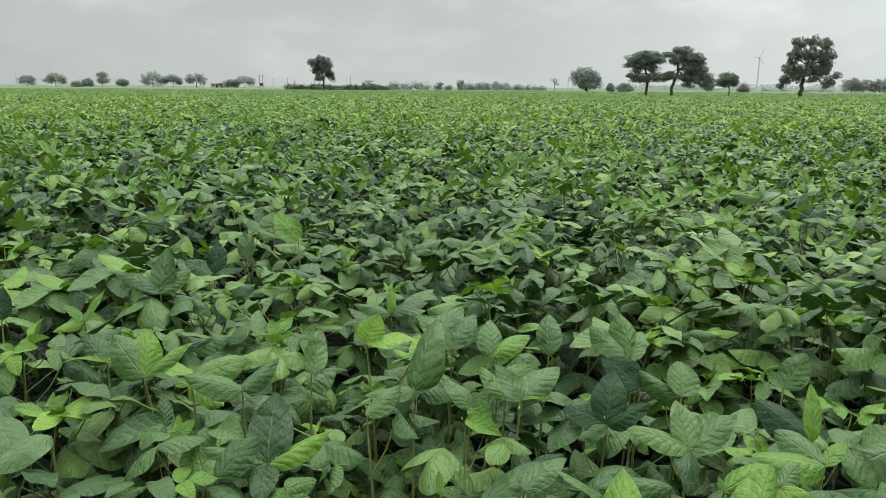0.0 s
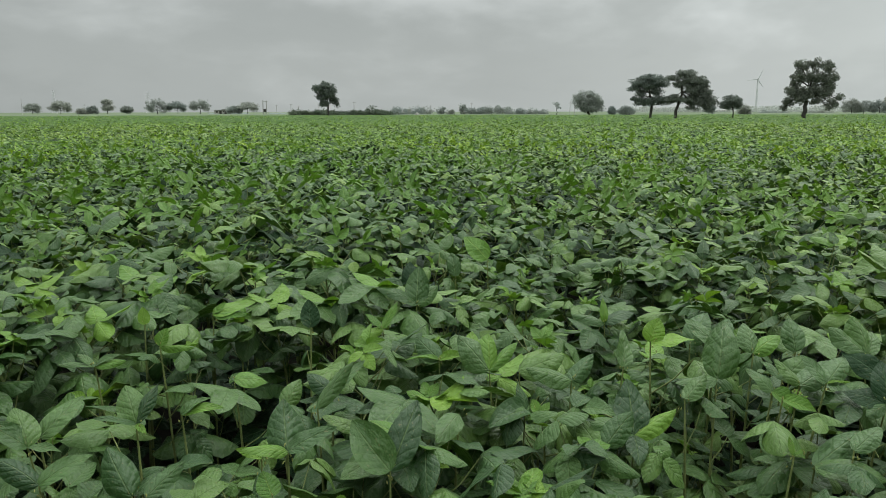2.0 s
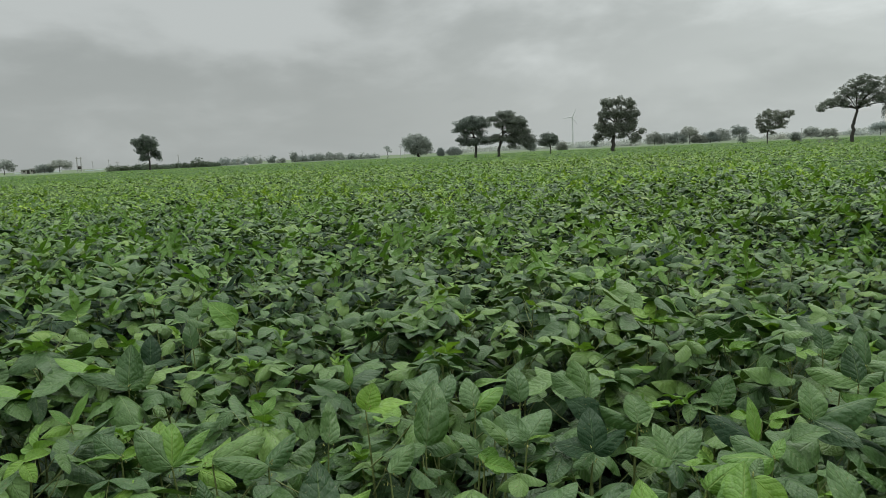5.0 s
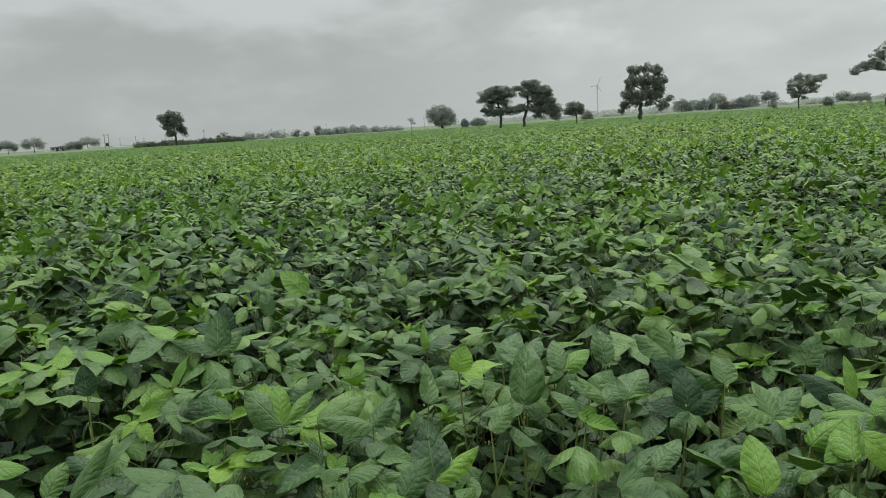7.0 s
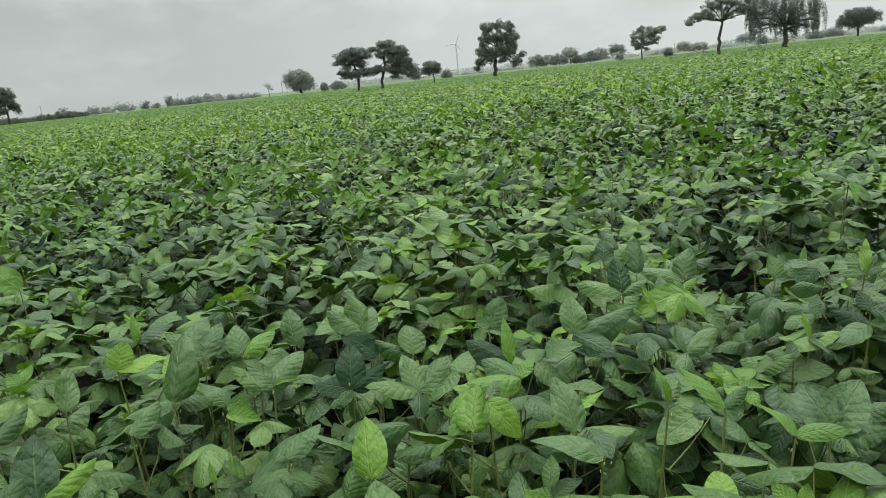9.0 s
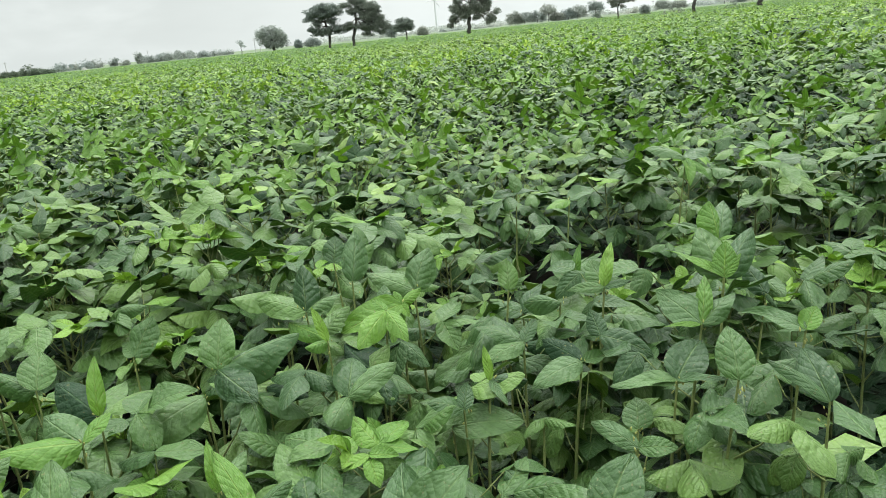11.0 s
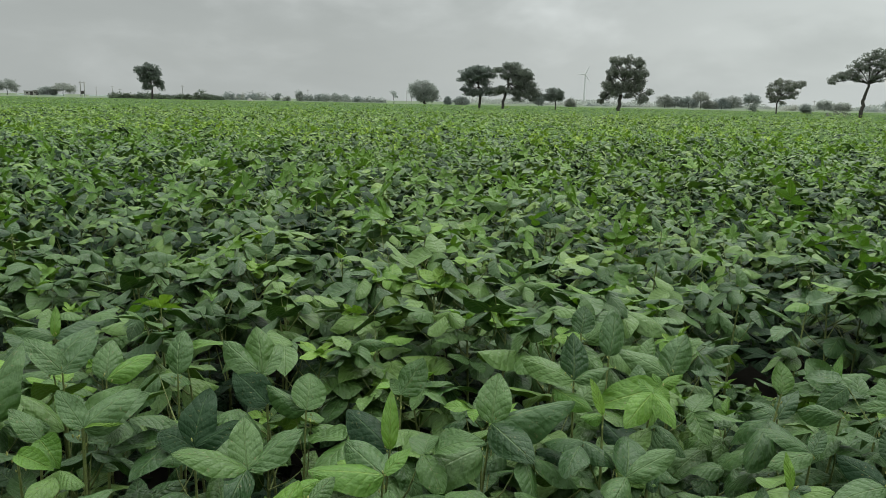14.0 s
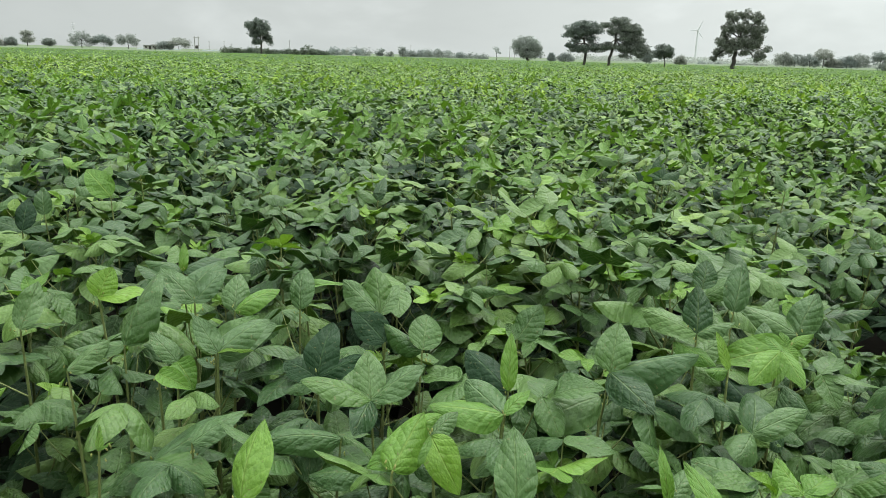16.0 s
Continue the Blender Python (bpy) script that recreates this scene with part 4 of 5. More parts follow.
def tree(x, y, label, stem, radius, blobs, leaf, clumps, style, mat=None, name="tree", seed=None):
    """A tapered trunk with limbs into each mass of the crown, and a crown of small leaves in uneven clumps."""
    r = np.random.default_rng(int(abs(x) * 10 + y) if seed is None else seed)
    root = tagged(new(name), label, "bush" if name == "bush" else "tree")
    root.matrix_basis = pose(x, y, 0, 0, 0, -math.degrees(math.atan2(x, y)))
    spine = np.array([(a, 0, z) for a, z in stem], float)
    fine = np.concatenate([np.linspace(spine[i], spine[i + 1], 4, endpoint=i == len(spine) - 2) for i in range(len(spine) - 1)])
    fine[1:-1, :2] += r.normal(0, radius * 0.22, (len(fine) - 2, 2))
    widths = np.linspace(radius * 1.05, radius * 0.62, len(fine))
    widths[0] *= 1.5
    pieces = [(*tube(fine, widths, 9), 0, None)]
    total = sum(b[2] * b[3] for b in blobs)
    leaves_v, outward, hub = [], [], fine[-1]
    low = fine[int(len(fine) * 0.8)]
    for bx, bz, rx, rz in blobs:
        ry = rx * 0.85
        mid = np.array([bx, 0, bz])
        start = hub if bz > hub[2] * 0.95 else low
        main = limb_line(start, mid - [0, 0, rz * 0.45], r, 0.10)
        pieces.append((*tube(main, np.linspace(radius * (0.55 if len(blobs) < 5 else 0.34), radius * 0.14, 6), 6), 0, None))
        for _ in range(4):
            u = r.normal(size=3)
            u /= np.linalg.norm(u)
            end = mid + u * [rx, ry, rz] * r.uniform(0.55, 0.95)
            twig = limb_line(main[int(r.integers(2, 6))], end, r, 0.06, 5)
            pieces.append((*tube(twig, np.linspace(radius * 0.13, radius * 0.04, 5), 4), 0, None))
        share = max(4, int(clumps * rx * rz / total))
        for _ in range(share):
            u = r.normal(size=3)
            u /= np.linalg.norm(u)
            c = mid + u * [rx, ry, rz] * r.uniform(0.05, 1.06) ** 0.42
            n = int(r.integers(50, 90) * (1.0 if mat is None else 0.5))
            soft = leaf * r.uniform(0.9, 1.8)
            form = {"acacia": (1.4, 1.4, 0.7), "weeping": (0.8, 0.8, 3.2), "teak": (1, 1, 0.9), "round": (1.1, 1.1, 0.9)}[style]
            way_out = r.normal(size=(n, 3))
            way_out *= (r.uniform(0.02, 1, n) ** 0.4 / np.linalg.norm(way_out, axis=1))[:, None]
            p = c + way_out * 1.75 * soft * form
            if style == "weeping":
                p[:, 2] -= r.uniform(0, 0.5, n) * np.abs(c[0] - bx) / rx
            leaves_v.append(p)
            outward.append((p - mid) / [rx, ry, rz])
    wood = joined(pieces)
    part("trunk", mesh_of("trunk", wood[0], wood[1], [BARK]), root, label="dark branching trunk")
    p = np.concatenate(leaves_v)
    n = len(p)
    out = np.concatenate(outward)
    out = out / (np.linalg.norm(out, axis=1)[:, None] + 1e-6) + r.normal(0, 0.7, (n, 3))
    a = np.cross(out, r.normal(size=(n, 3)))
    a /= np.linalg.norm(a, axis=1)[:, None]
    b = np.cross(out, a)
    b /= np.linalg.norm(b, axis=1)[:, None]
    s = (leaf * r.uniform(0.34, 0.82, n))[:, None]
    quad = np.stack([p - a * s, p + b * s * 0.55, p + a * s, p - b * s * 0.55], 1)
    f = np.arange(n * 4).reshape(-1, 4)
    part("crown", mesh_of("crown", quad.reshape(-1, 3), f, [mat or CROWN], smooth=False), root)
    return root


def far_tree(x, y, wide, high, style):
    r = np.random.default_rng(int(abs(x) * 7 + y))
    half = wide / 2 * (1.0 if style in ("acacia", "thin", "tiered") else 1.2)
    if style == "tiered":
        blobs = [(0, high * 0.83, half * 0.75, high * 0.15), (half * 0.1, high * 0.48, half * 0.95, high * 0.17)]
    elif style == "acacia":
        blobs = [(0, high * 0.74, half * 0.85, high * 0.24), (-half * 0.5, high * 0.58, half * 0.5, high * 0.26), (half * 0.5, high * 0.55, half * 0.5, high * 0.28)]
    elif style == "thin":
        blobs = [(0, high * 0.82, half * 0.8, high * 0.12), (half * 0.3, high * 0.62, half * 0.5, high * 0.1)]
    else:
        blobs = [(0, high * 0.78, half * 0.55, high * 0.16), (-half * 0.42, high * 0.67, half * 0.5, high * 0.18), (half * 0.45, high * 0.64, half * 0.48, high * 0.19), (-half * 0.68, high * 0.50, half * 0.34, high * 0.17), (half * 0.7, high * 0.47, half * 0.34, high * 0.17), (0, high * 0.52, half * 0.72, high * 0.2), (-half * 0.45, high * 0.34, half * 0.55, high * 0.17), (half * 0.5, high * 0.32, half * 0.52, high * 0.17)]
    size = 0.0010 * math.hypot(x, y)
    form = "acacia" if style in ("acacia", "thin", "tiered") else "round"
    clumps = 12 if style == "thin" else 120
    # haze painted into the crown's colour, paler still far to the right
    return tree(x, y, "distant tree on the far field edge, leaves coloured pale for haze", [(0, 0), (r.uniform(-0.2, 0.2), high * 0.3), (0, high * 0.5)], max(0.09, high * 0.024), blobs, size, clumps, form, MIST_LEAVES if x > 150 else CROWN_HAZE)


tree(35.2, 77.4, "broad dark-green tree with open leafy crown at the field's edge", [(0.0, 0), (0.03, 1.71), (0.13, 2.63), (0.31, 3.55)], 0.22, [(-0.59, 5.66, 0.62, 0.44), (0.66, 5.85, 0.65, 0.43), (1.93, 5.44, 0.55, 0.56), (-0.86, 4.47, 0.65, 0.65), (0.58, 4.56, 0.89, 0.62), (2.01, 4.19, 0.72, 0.72), (-1.14, 3.18, 0.68, 0.72), (0.21, 3.15, 0.99, 0.72), (1.65, 3.09, 0.82, 0.65), (-1.58, 2.22, 0.48, 0.48), (-2.0, 1.62, 0.22, 0.31), (2.52, 1.98, 0.48, 0.38), (3.05, 2.45, 0.34, 0.34), (2.19, 1.6, 0.17, 0.27), (-0.59, 2.3, 0.56, 0.38), (0.94, 2.17, 0.56, 0.31)], 0.15, 260, "teak")
tree(21.1, 82.3, "umbrella-shaped acacia tree with flat dark crown", [(0.0, 0), (0.18, 1.63), (0.09, 2.65), (-0.12, 3.21)], 0.15, [(-0.12, 4.64, 1.27, 0.47), (-1.35, 4.05, 0.78, 0.5), (1.12, 4.23, 0.7, 0.59), (-0.02, 4.05, 1.08, 0.54), (-1.69, 3.55, 0.48, 0.21), (-1.3, 2.56, 0.62, 0.41), (-0.22, 2.28, 1.02, 0.5), (0.96, 2.37, 0.82, 0.59), (-1.1, 2.04, 0.46, 0.22), (-0.95, 3.2, 0.5, 0.4), (0.6, 3.3, 0.55, 0.5), (-0.2, 3.75, 0.7, 0.4)], 0.13, 221, "acacia")
tree(23.3, 80.7, "spreading acacia tree with slanting dark crown", [(0.0, 0), (0.2, 1.78), (0.55, 2.9), (0.59, 3.92)], 0.16, [(-0.47, 4.57, 0.49, 0.42), (0.85, 4.98, 0.88, 0.5), (1.77, 4.42, 0.81, 0.54), (2.56, 4.1, 0.62, 0.67), (0.36, 3.98, 0.73, 0.5), (1.53, 3.45, 1.0, 0.67), (2.75, 3.09, 0.73, 0.67), (3.34, 2.24, 0.62, 0.59), (2.32, 2.24, 0.84, 0.59), (1.14, 2.37, 0.84, 0.46), (-0.34, 2.52, 0.63, 0.54), (1.57, 1.63, 0.54, 0.2), (2.94, 1.55, 0.46, 0.2)], 0.13, 312, "acacia")
tree(28.7, 79.0, "small thorny tree with thin rounded crown", [(0.0, 0), (0.0, 1.32), (-0.09, 1.7)], 0.07, [(-0.19, 2.43, 0.94, 0.42), (-0.79, 1.93, 0.6, 0.42), (0.38, 1.93, 0.6, 0.46), (-0.28, 1.74, 0.6, 0.31)], 0.11, 104, "acacia")
tree(29.4, 162.4, "dense rounded tree beyond the soybean field", [(0.0, 0), (0.12, 1.32), (0.0, 1.9)], 0.31, [(-0.39, 4.66, 1.77, 0.85), (-2.14, 3.63, 1.27, 1.23), (1.36, 3.63, 1.61, 1.39), (-0.78, 2.86, 2.23, 1.39), (2.22, 2.28, 1.0, 1.07), (0.59, 1.77, 1.92, 0.69), (-1.05, 1.62, 0.96, 0.62)], 0.25, 230, "round", CROWN_HAZE)
tree(-24.3, 158.2, "lone leafy tree with dark rounded crown beyond field", [(0.0, 0), (0.0, 2.17), (-0.15, 3.72)], 0.20, [(-0.53, 6.51, 1.34, 0.63), (-1.82, 5.78, 1.05, 0.87), (0.84, 5.5, 0.98, 0.91), (-0.15, 4.89, 1.47, 0.98), (-1.44, 4.03, 0.91, 0.78), (1.13, 3.64, 0.91, 0.84), (-0.76, 2.87, 1.27, 0.43), (1.78, 2.87, 0.39, 0.39)], 0.24, 150, "teak")
tree(57.1, 82.1, "vase-shaped acacia tree with fine feathery crown", [(0.0, 0), (0.02, 1.65), (0.23, 2.43)], 0.09, [(0.72, 4.17, 1.18, 0.48), (1.95, 4.05, 0.86, 0.46), (-0.31, 3.56, 0.86, 0.7), (1.13, 3.38, 1.18, 0.59), (-0.72, 2.88, 0.58, 0.67), (0.31, 2.54, 0.99, 0.59), (1.5, 2.68, 0.75, 0.48), (-0.47, 2.0, 0.5, 0.38), (0.51, 1.91, 0.5, 0.24), (2.4, 3.8, 0.41, 0.3)], 0.10, 200, "acacia")
tree(48.7, 58.3, "acacia tree with bent trunk and wide flat crown", [(0.0, 0), (0.12, 1.39), (0.26, 2.18), (0.3, 2.78), (0.4, 3.37)], 0.16, [(-2.28, 3.67, 0.53, 0.35), (-1.75, 3.97, 0.61, 0.45), (-1.05, 4.26, 0.61, 0.49), (-0.61, 4.96, 0.61, 0.49), (0.26, 5.55, 0.79, 0.45), (1.23, 5.85, 0.88, 0.45), (2.19, 5.55, 0.79, 0.49), (2.89, 4.86, 0.61, 0.59), (1.31, 4.96, 0.96, 0.59), (0.35, 4.66, 0.79, 0.49), (2.1, 4.36, 0.79, 0.59), (3.24, 3.97, 0.53, 0.69), (0.88, 3.97, 0.7, 0.4), (-0.35, 3.87, 0.61, 0.4)], 0.10, 250, "acacia")
tree(52.9, 54.6, "large drooping tree with thick trunk and hanging foliage", [(0.0, 0), (0.0, 1.51), (-0.05, 2.42)], 0.25, [(0.0, 5.51, 1.56, 0.91), (-1.61, 4.75, 1.1, 0.91), (1.61, 4.86, 1.19, 0.91), (-2.52, 3.74, 0.83, 0.91), (2.57, 3.74, 0.83, 1.01), (-1.01, 3.54, 1.01, 0.91), (0.92, 3.44, 1.1, 0.91), (0.0, 4.25, 1.38, 1.01), (-1.56, 2.73, 0.92, 0.81), (1.47, 2.63, 1.01, 0.81), (-2.66, 2.93, 0.64, 0.91), (2.66, 2.93, 0.64, 0.91), (0.0, 3.03, 1.1, 0.71), (-0.55, 2.15, 0.6, 0.6), (0.75, 2.1, 0.7, 0.65), (-2.3, 2.35, 0.5, 0.6), (2.3, 2.25, 0.5, 0.6)], 0.11, 330, "weeping")
tree(115.7, 103.2, "rounded grey-green tree on far field edge", [(0.0, 0), (0.0, 1.75), (0.1, 2.38)], 0.19, [(0.0, 4.27, 2.12, 0.94), (-1.73, 3.22, 1.54, 1.15), (1.73, 3.43, 1.64, 1.26), (0.0, 3.01, 1.93, 1.05)], 0.24, 130, "round")
tree(117.8, 92.9, "low spreading tree on far field edge", [(0.0, 0), (0.09, 1.69), (0.0, 2.48)], 0.12, [(-1.23, 2.87, 1.41, 0.69), (1.06, 3.07, 1.59, 0.69), (0.0, 2.48, 1.59, 0.59)], 0.2, 80, "acacia")
FAR_TREES = (
    (-154.9, 291.4, 5.7, 4.6, "acacia"),
    (-146.6, 295.7, 8.2, 5.5, "acacia"),
    (-135.7, 289.8, 3.1, 2.6, "round"),
    (-132.4, 291.3, 3.1, 3.9, "round"),
    (-131.7, 302.6, 4.3, 6.3, "tiered"),
    (-129.1, 314.5, 4.3, 3.7, "acacia"),
    (-104.4, 281.3, 7.4, 6.5, "round"),
    (-97.9, 283.6, 7.1, 5.1, "acacia"),
    (-90.5, 286.0, 7.6, 5.8, "acacia"),
    (-81.4, 299.1, 5.1, 4.0, "round"),
    (-76.6, 300.4, 9.0, 5.1, "acacia"),
    (26.4, 188.2, 2.6, 3.6, "thin"),
    (44.8, 194.9, 3.4, 2.6, "round"),
    (41.4, 195.7, 1.3, 2.6, "round"),
    (63.8, 189.6, 2.4, 4.0, "round"),
    (64.1, 168.2, 2.1, 2.6, "round"),
    (111.6, 214.8, 4.8, 4.7, "round"),
    (114.6, 214.3, 5.2, 4.3, "round"),
    (118.3, 213.4, 4.6, 4.3, "round"),
    (121.8, 212.6, 5.8, 5.7, "acacia"),
    (124.5, 212.2, 4.2, 3.2, "round"),
    (128.0, 211.3, 4.6, 4.0, "round"),
    (130.7, 210.8, 5.4, 4.9, "round"),
    (136.0, 208.6, 5.2, 5.6, "acacia"),
    (65.6, 88.3, 1.1, 2.0, "round"),
    (164.7, 213.9, 4.8, 4.3, "round"),
    (168.8, 210.7, 4.1, 3.5, "round"),
    (172.6, 194.4, 5.7, 4.6, "acacia"),
    (182.8, 198.7, 3.1, 3.5, "round"),
    (172.1, 167.3, 3.8, 2.9, "round"),
    (182.5, 170.8, 4.5, 3.3, "round"),
    (199.4, 150.8, 4.2, 4.1, "round"),
    (210.3, 152.8, 4.8, 3.3, "acacia"),
)
for row in FAR_TREES:
    far_tree(*row)


def bush(x, y, wide, high, label, mat=None, leaf=None):
    r = np.random.default_rng(int(abs(x) * 13 + y))
    half = wide / 2
    blobs = [(-half * 0.45, high * 0.5, half * 0.6, high * 0.42), (half * 0.4, high * 0.45, half * 0.65, high * 0.4), (r.uniform(-0.3, 0.3) * half, high * 0.66, half * 0.5, high * 0.32)]
    # unless given a material, the bush gets the haze-toned leaves
    return tree(x, y, label, [(0, 0), (0, high * 0.2), (0, high * 0.4)], 0.06, blobs, leaf or 0.0015 * math.hypot(x, y), 24, "round", mat or CROWN_HAZE, "bush")


def at_bearing(bearing, far):
    return far * math.sin(radians(bearing)), far * math.cos(radians(bearing))


# low hedge beside the lone tree and the line of shrubs behind the field
r = np.random.default_rng(5)
for k in range(17):
    b = -11.0 + 6.7 * k / 16
    bush(*at_bearing(b, 168 + r.uniform(-3, 3)), r.uniform(2.2, 3.4), r.uniform(1.35, 1.9) + (0.7 if k == 13 else 0), "low green hedge bush along the field edge", HEDGE)
for b, w, h in ((-4.0, 2.5, 1.8), (-3.5, 4.5, 2.5), (-2.9, 4, 2.2), (-2.2, 4, 2.4), (-1.5, 4.5, 2.6), (-0.4, 2.6, 2.7), (0.3, 2.0, 1.8), (1.2, 2.2, 3.2), (1.8, 3.2, 2.6), (2.7, 3.4, 2.4), (3.3, 5, 2.7), (4.1, 5, 2.8), (4.6, 3, 2.5), (5.4, 2.4, 2.2), (6.2, 4, 2.1), (7.0, 3, 1.5)):
    bush(*at_bearing(b, 215 + r.uniform(-6, 6)), w, h, "distant shrub in the line behind the field")
for b, w, h, d in ((22.4, 5, 1.9, 300), (23.2, 4, 1.8, 310), (24.9, 4, 1.7, 300), (25.9, 4, 1.6, 300), (30.9, 5, 1.9, 260), (35.6, 4, 2.4, 250), (36.2, 6, 2.6, 260), (40.6, 8, 2.8, 280), (43.3, 6, 2.8, 280), (47.4, 6, 2.6, 280), (49.8, 7, 2.8, 280), (51.0, 6, 2.8, 290), (55.0, 7, 3.0, 280)):
    bush(*at_bearing(b, d), w * 1.35, h * 0.8, "distant shrub behind the trees, leaves coloured pale for haze", MIST_LEAVES)
bush(*at_bearing(38.6, 80), 2.7, 1.15, "low dark thorn bush heap at the field edge", CROWN, 0.09)
bush(*at_bearing(42.6, 84), 2.4, 1.15, "low dark thorn bush heap at the field edge", CROWN, 0.09)
bush(*at_bearing(33.3, 140), 1.8, 2.0, "small rounded shrub at the field edge", CROWN, 0.14)


def far_woods(start, end, far, count, high):
    """A broken line of woods, haze put into its leaf colour: many small leaves in uneven clumps."""
    r = np.random.default_rng(77)
    b = np.radians(np.sort(r.uniform(start, end, count)))
    d = far + r.uniform(-25, 25, count)
    crest = high * (0.35 + 0.9 * value_noise(b * 60, b * 0 + 3.0, 31) * (0.4 + 0.6 * value_noise(b * 220, b * 0, 32)))
    n = 26
    p = np.stack([d * np.sin(b), d * np.cos(b), crest * 0.5], 1)[:, None] + np.clip(r.normal(size=(count, n, 3)), -1.3, 1.3) * np.stack([crest * 0.5, crest * 0.4, crest * 0.27], 1)[:, None]
    p = p.reshape(-1, 3)
    p[:, 2] = np.maximum(p[:, 2], 0.4)
    a = r.normal(size=p.shape)
    a /= np.linalg.norm(a, axis=1)[:, None]
    c = np.cross(a, r.normal(size=p.shape))
    c /= np.linalg.norm(c, axis=1)[:, None]
    s = r.uniform(0.25, 0.65, len(p))[:, None]
    quad = np.stack([p - a * s, p + c * s * 0.7, p + a * s, p - c * s * 0.7], 1)
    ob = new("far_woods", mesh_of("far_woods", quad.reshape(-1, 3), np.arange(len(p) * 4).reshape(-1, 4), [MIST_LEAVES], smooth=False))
    tagged(ob, "broken line of distant woods, leaves coloured pale for haze", "woods", kind="stuff")


far_woods(12, 62, 470, 900, 4.6)


# ---- far masts and small buildings ----
def wind_turbine(x, y, hub, blade):
    root = tagged(new("wind_turbine"), "slender white three-bladed wind turbine in haze", "wind turbine")
    root.matrix_basis = pose(x, y, 0, 0, 0, -math.degrees(math.atan2(x, y)))
    part("tower", mesh_of("tower", *tube([(0, 0, 0), (0, 0, hub * 0.5), (0, 0, hub)], [1.6, 1.3, 0.9], 12), [PALE_STEEL]), root)
    part("nacelle", mesh_of("nacelle", *tube([(0, -2.5, hub), (0, -2.0, hub), (0, 2.5, hub), (0, 3.0, hub)], [0.3, 1.1, 1.1, 0.4], 8), [PALE_STEEL]), root)
    part("hub", mesh_of("hub", *tube([(0, -4.0, hub), (0, -3.2, hub), (0, -2.5, hub)], [0.2, 0.9, 0.9], 8), [PALE_STEEL]), root)
    v, f = tube([(0, 0, 0.5), (0.3, 0, blade * 0.25), (0.1, 0, blade * 0.6), (0, 0, blade)], [0.5, 0.75, 0.5, 0.15], 8)
    v[:, 1] *= 0.35
    me = mesh_of("blade", v, f, [PALE_STEEL])
    for k in range(3):
        part("blade", me, root, pose(0, -3.1, hub, 0, 25 + 120 * k, 0))


wind_turbine(*at_bearing(21.72, 1300), 49.0, 15.0)


def utility_pole(x, y, high, radius=0.085, arm=True):
    root = tagged(new("utility_pole"), "thin grey electricity pole with cross arm", "pole", "electricity poles")
    root.matrix_basis = pose(x, y, 0, 0, 0, -math.degrees(math.atan2(x, y)))
    part("post", mesh_of("post", *tube([(0, 0, 0), (0, 0, high * 0.5), (0, 0, high)], [radius, radius * 0.85, radius * 0.7], 8), [CONCRETE]), root)
    if arm:
        part("cross_arm", mesh_of("cross_arm", *tube([(-0.4, 0.1, high - 0.2), (0, 0.1, high - 0.2), (0.4, 0.1, high - 0.2)], [0.03, 0.04, 0.03], 6), [CONCRETE]), root)


for b, d, h in ((-28.6, 320, 6.2), (-17.0, 300, 3.4), (-12.3, 260, 3.6), (-11.3, 240, 3.7), (-10.8, 200, 2.7), (-9.4, 190, 3.1), (-6.8, 205, 3.9), (-5.4, 230, 3.2), (-2.1, 220, 3.3), (-1.2, 220, 3.0), (1.8, 220, 3.7), (8.96, 190, 3.5), (9.3, 195, 2.6), (-24.9, 300, 4.0), (37.0, 210, 3.2), (42.2, 230, 3.8)):
    utility_pole(*at_bearing(b, d), h)


def transformer_stand(x, y, high):
    root = tagged(new("transformer_stand"), "two-pole electricity stand with a dark transformer box", "transformer")
    root.matrix_basis = pose(x, y, 0, 0, 0, -math.degrees(math.atan2(x, y)))
    for s in (-0.55, 0.55):
        part("post", mesh_of("post", *tube([(s, 0, 0), (s, 0, high / 2), (s, 0, high)], [0.16, 0.15, 0.13], 8), [CONCRETE]), root)
    for z in (high * 0.45, high * 0.93):
        part("cross_arm", mesh_of("cross_arm", *tube([(-0.95, 0.16, z), (0, 0.16, z), (0.95, 0.16, z)], [0.07, 0.08, 0.07], 6), [CONCRETE]), root)
    part("transformer_box", mesh_of("transformer_box", *tube([(0, 0, high * 0.26), (0, 0, high * 0.28), (0, 0, high * 0.42), (0, 0, high * 0.45)], [0.3, 0.48, 0.48, 0.3], 8), [BARK]), root)


transformer_stand(*at_bearing(-13.13, 260), 5.0)


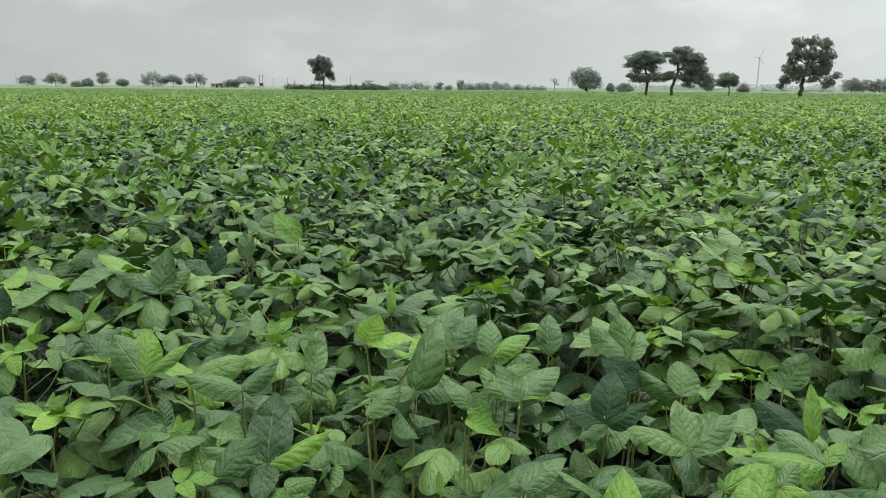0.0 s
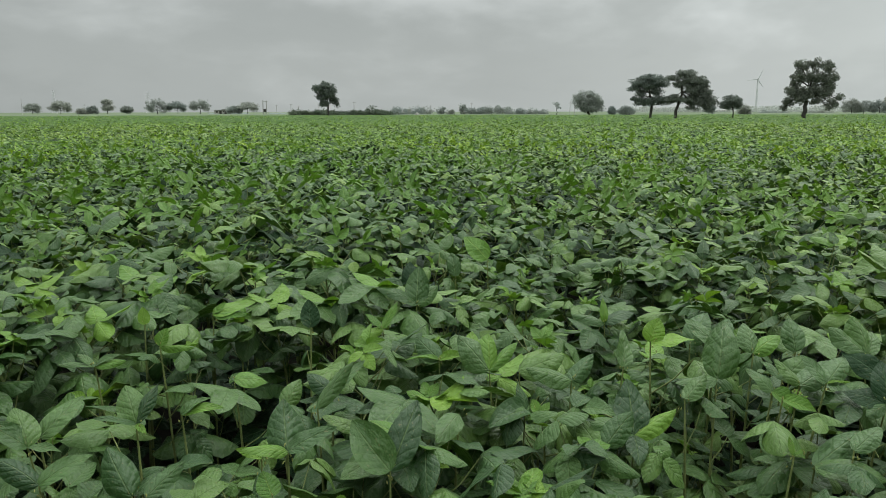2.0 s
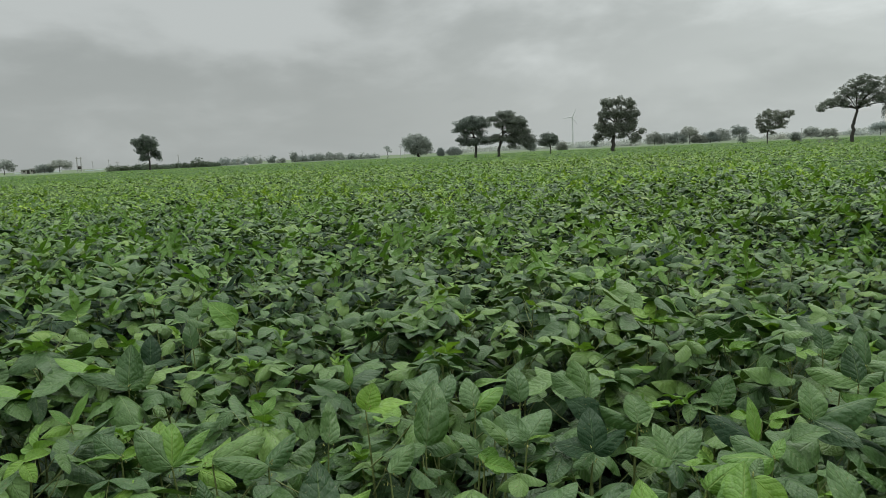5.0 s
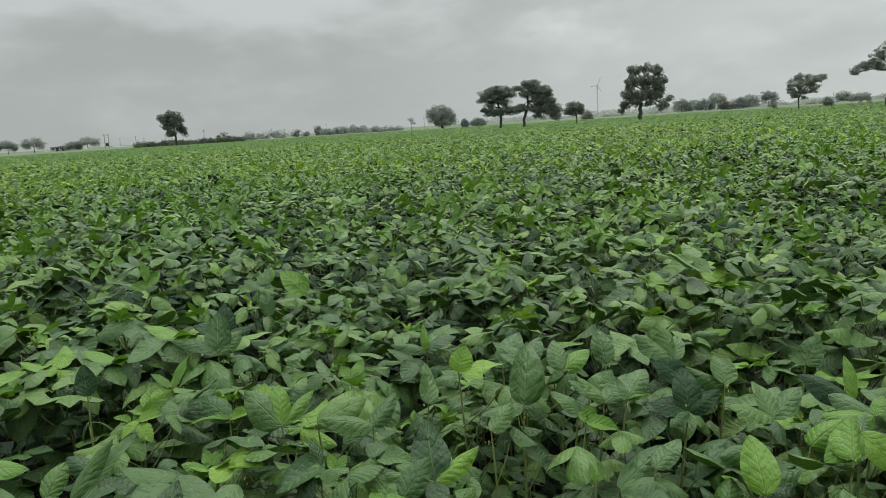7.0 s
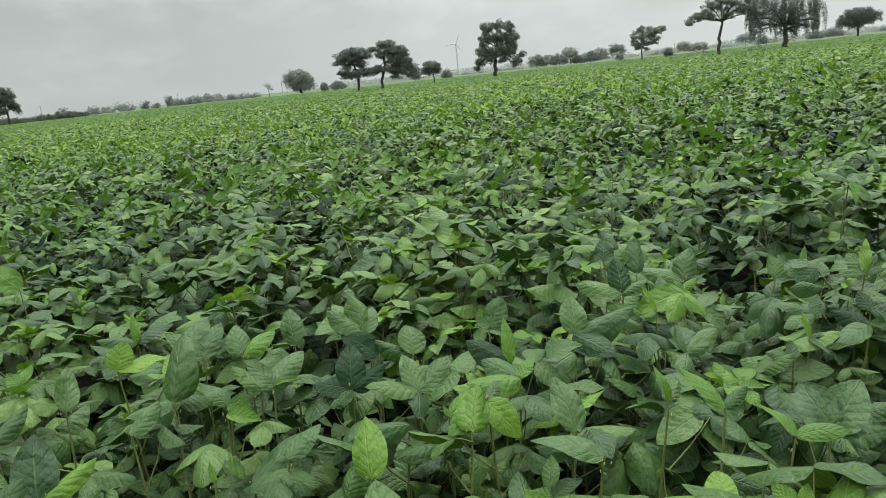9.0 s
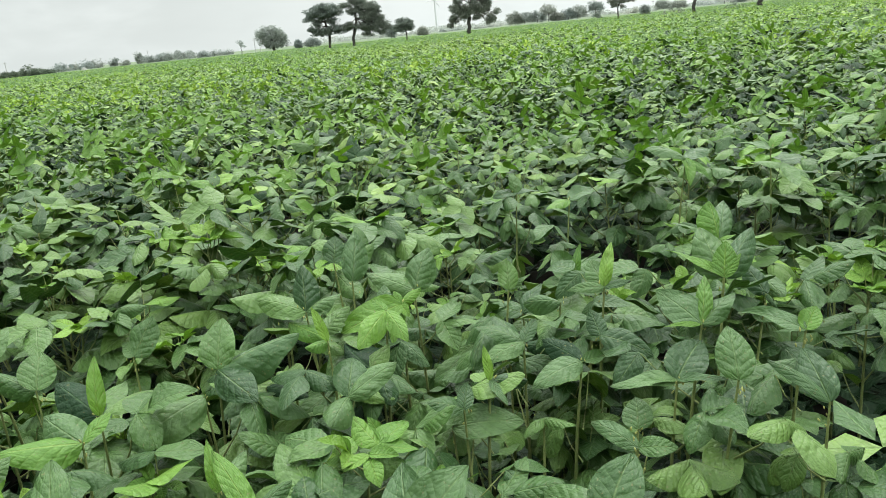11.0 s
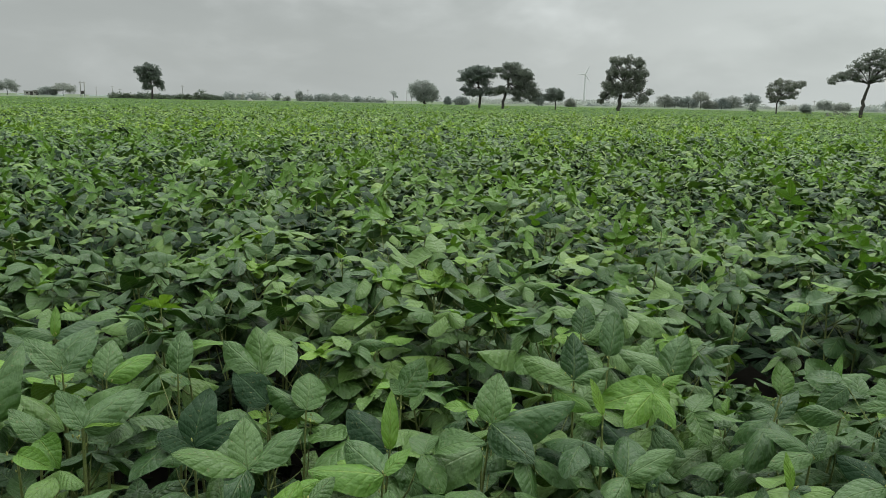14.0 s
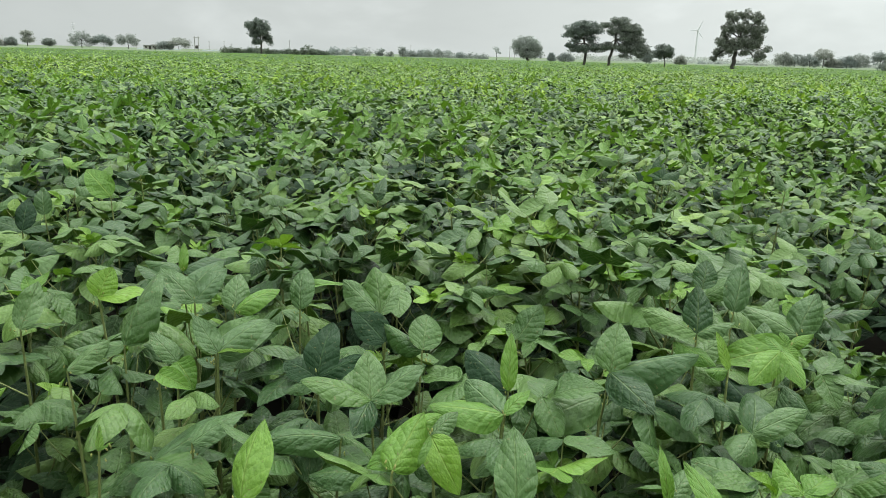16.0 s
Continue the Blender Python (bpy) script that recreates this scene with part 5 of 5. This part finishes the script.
def lattice_tower(x, y, high, base):
    root = tagged(new("lattice_tower"), "faint steel lattice transmission tower in haze", "tower", "transmission towers")
    root.matrix_basis = pose(x, y, 0, 0, 0, 20)
    corner = [(-1, -1), (1, -1), (1, 1), (-1, 1)]

    def width(z):
        return base / 2 * (1 - 0.85 * z / high)

    for cx, cy in corner:
        part("leg", mesh_of("leg", *tube([(cx * width(z), cy * width(z), z) for z in (0, high / 2, high)], [0.13, 0.11, 0.08], 4), [PALE_STEEL]), root)
    for k in range(8):
        za, zb = high * k / 8, high * (k + 1) / 8
        for n in range(4):
            (ax, ay), (bx, by) = corner[n], corner[(n + 1) % 4]
            part("brace", mesh_of("brace", *tube([(ax * width(za), ay * width(za), za), ((ax * width(za) + bx * width(zb)) / 2, (ay * width(za) + by * width(zb)) / 2, (za + zb) / 2), (bx * width(zb), by * width(zb), zb)], [0.06, 0.06, 0.06], 4), [PALE_STEEL]), root)
    for z in (high * 0.72, high * 0.84, high * 0.95):
        part("cross_arm", mesh_of("cross_arm", *tube([(-base * 0.55, 0, z), (0, 0, z), (base * 0.55, 0, z)], [0.05, 0.12, 0.05], 4), [PALE_STEEL]), root)


lattice_tower(*at_bearing(-26.63, 700), 19.0, 3.4)
lattice_tower(*at_bearing(-20.86, 700), 19.0, 3.4)


def box(w, d, h, z0=0.0, bevel=0.02):
    bm = bmesh.new()
    bmesh.ops.create_cube(bm, size=1.0)
    bmesh.ops.scale(bm, vec=(w, d, h), verts=bm.verts)
    bmesh.ops.translate(bm, vec=(0, 0, z0 + h / 2), verts=bm.verts)
    bmesh.ops.bevel(bm, geom=bm.edges[:], offset=bevel, segments=2, affect="EDGES")
    return bm


def mesh_from(name, bm, mat):
    me = bpy.data.meshes.new(name)
    bm.to_mesh(me)
    bm.free()
    me.materials.append(mat)
    return me


def farm_shed(x, y, w, h):
    root = tagged(new("farm_shed"), "small whitewashed farm shed with flat roof and dark doorway", "shed")
    root.matrix_basis = pose(x, y, 0, 0, 0, -math.degrees(math.atan2(x, y)))
    part("wall", mesh_from("wall", box(w, 3.0, h), WHITE_WASH), root)
    part("roof", mesh_from("roof", box(w + 0.5, 3.5, 0.14, h), CONCRETE), root)
    part("door", mesh_from("door", box(0.9, 0.08, min(1.9, h - 0.2), 0.02), BARK), root, pose(w * 0.22, -1.53, 0))
    part("window", mesh_from("window", box(0.7, 0.08, 0.6, h * 0.55), BARK), root, pose(-w * 0.22, -1.53, 0))


farm_shed(*at_bearing(-16.3, 320), 3.2, 2.0)
farm_shed(*at_bearing(-15.9, 325), 2.0, 2.3)


def covered_heap(x, y):
    """A small pale tarpaulin drawn over a heap, with folds at its hem."""
    bm = bmesh.new()
    bmesh.ops.create_uvsphere(bm, u_segments=24, v_segments=12, radius=1.0)
    for v in bm.verts:
        fold = 1 + 0.10 * math.sin(7 * math.atan2(v.co.y, v.co.x)) * max(0.0, 1 - v.co.z)
        v.co = Vector((v.co.x * 0.75 * fold * (1.15 - 0.5 * max(v.co.z, 0)), v.co.y * 0.5 * fold, max(v.co.z, -0.05) * 1.08))
    root = tagged(new("covered_heap"), "small pale tarpaulin-covered heap at the field edge", "heap")
    root.matrix_basis = pose(x, y, 0.06)
    part("cover", mesh_from("cover", bm, WHITE_WASH), root)


covered_heap(*at_bearing(-2.25, 165))


def sheet_strip(x, y, long):
    root = tagged(new("plastic_tunnel"), "low pale plastic crop tunnel at the far edge", "crop tunnel")
    root.matrix_basis = pose(x, y, 0, 0, 0, -math.degrees(math.atan2(x, y)))
    k = np.linspace(0, math.pi, 9)
    rows = np.linspace(-long / 2, long / 2, 40)
    v = np.array([(a, -0.8 * math.cos(b), (0.95 + 0.06 * math.sin(a * 2.1)) * math.sin(b)) for a in rows for b in k])
    f = np.array([(i * 9 + j, (i + 1) * 9 + j, (i + 1) * 9 + j + 1, i * 9 + j + 1) for i in range(39) for j in range(8)])
    part("cover", mesh_of("cover", v, f, [SHEET]), root)


sheet_strip(*at_bearing(-15.6, 330), 16.0)
sheet_strip(*at_bearing(-12.2, 330), 7.0)
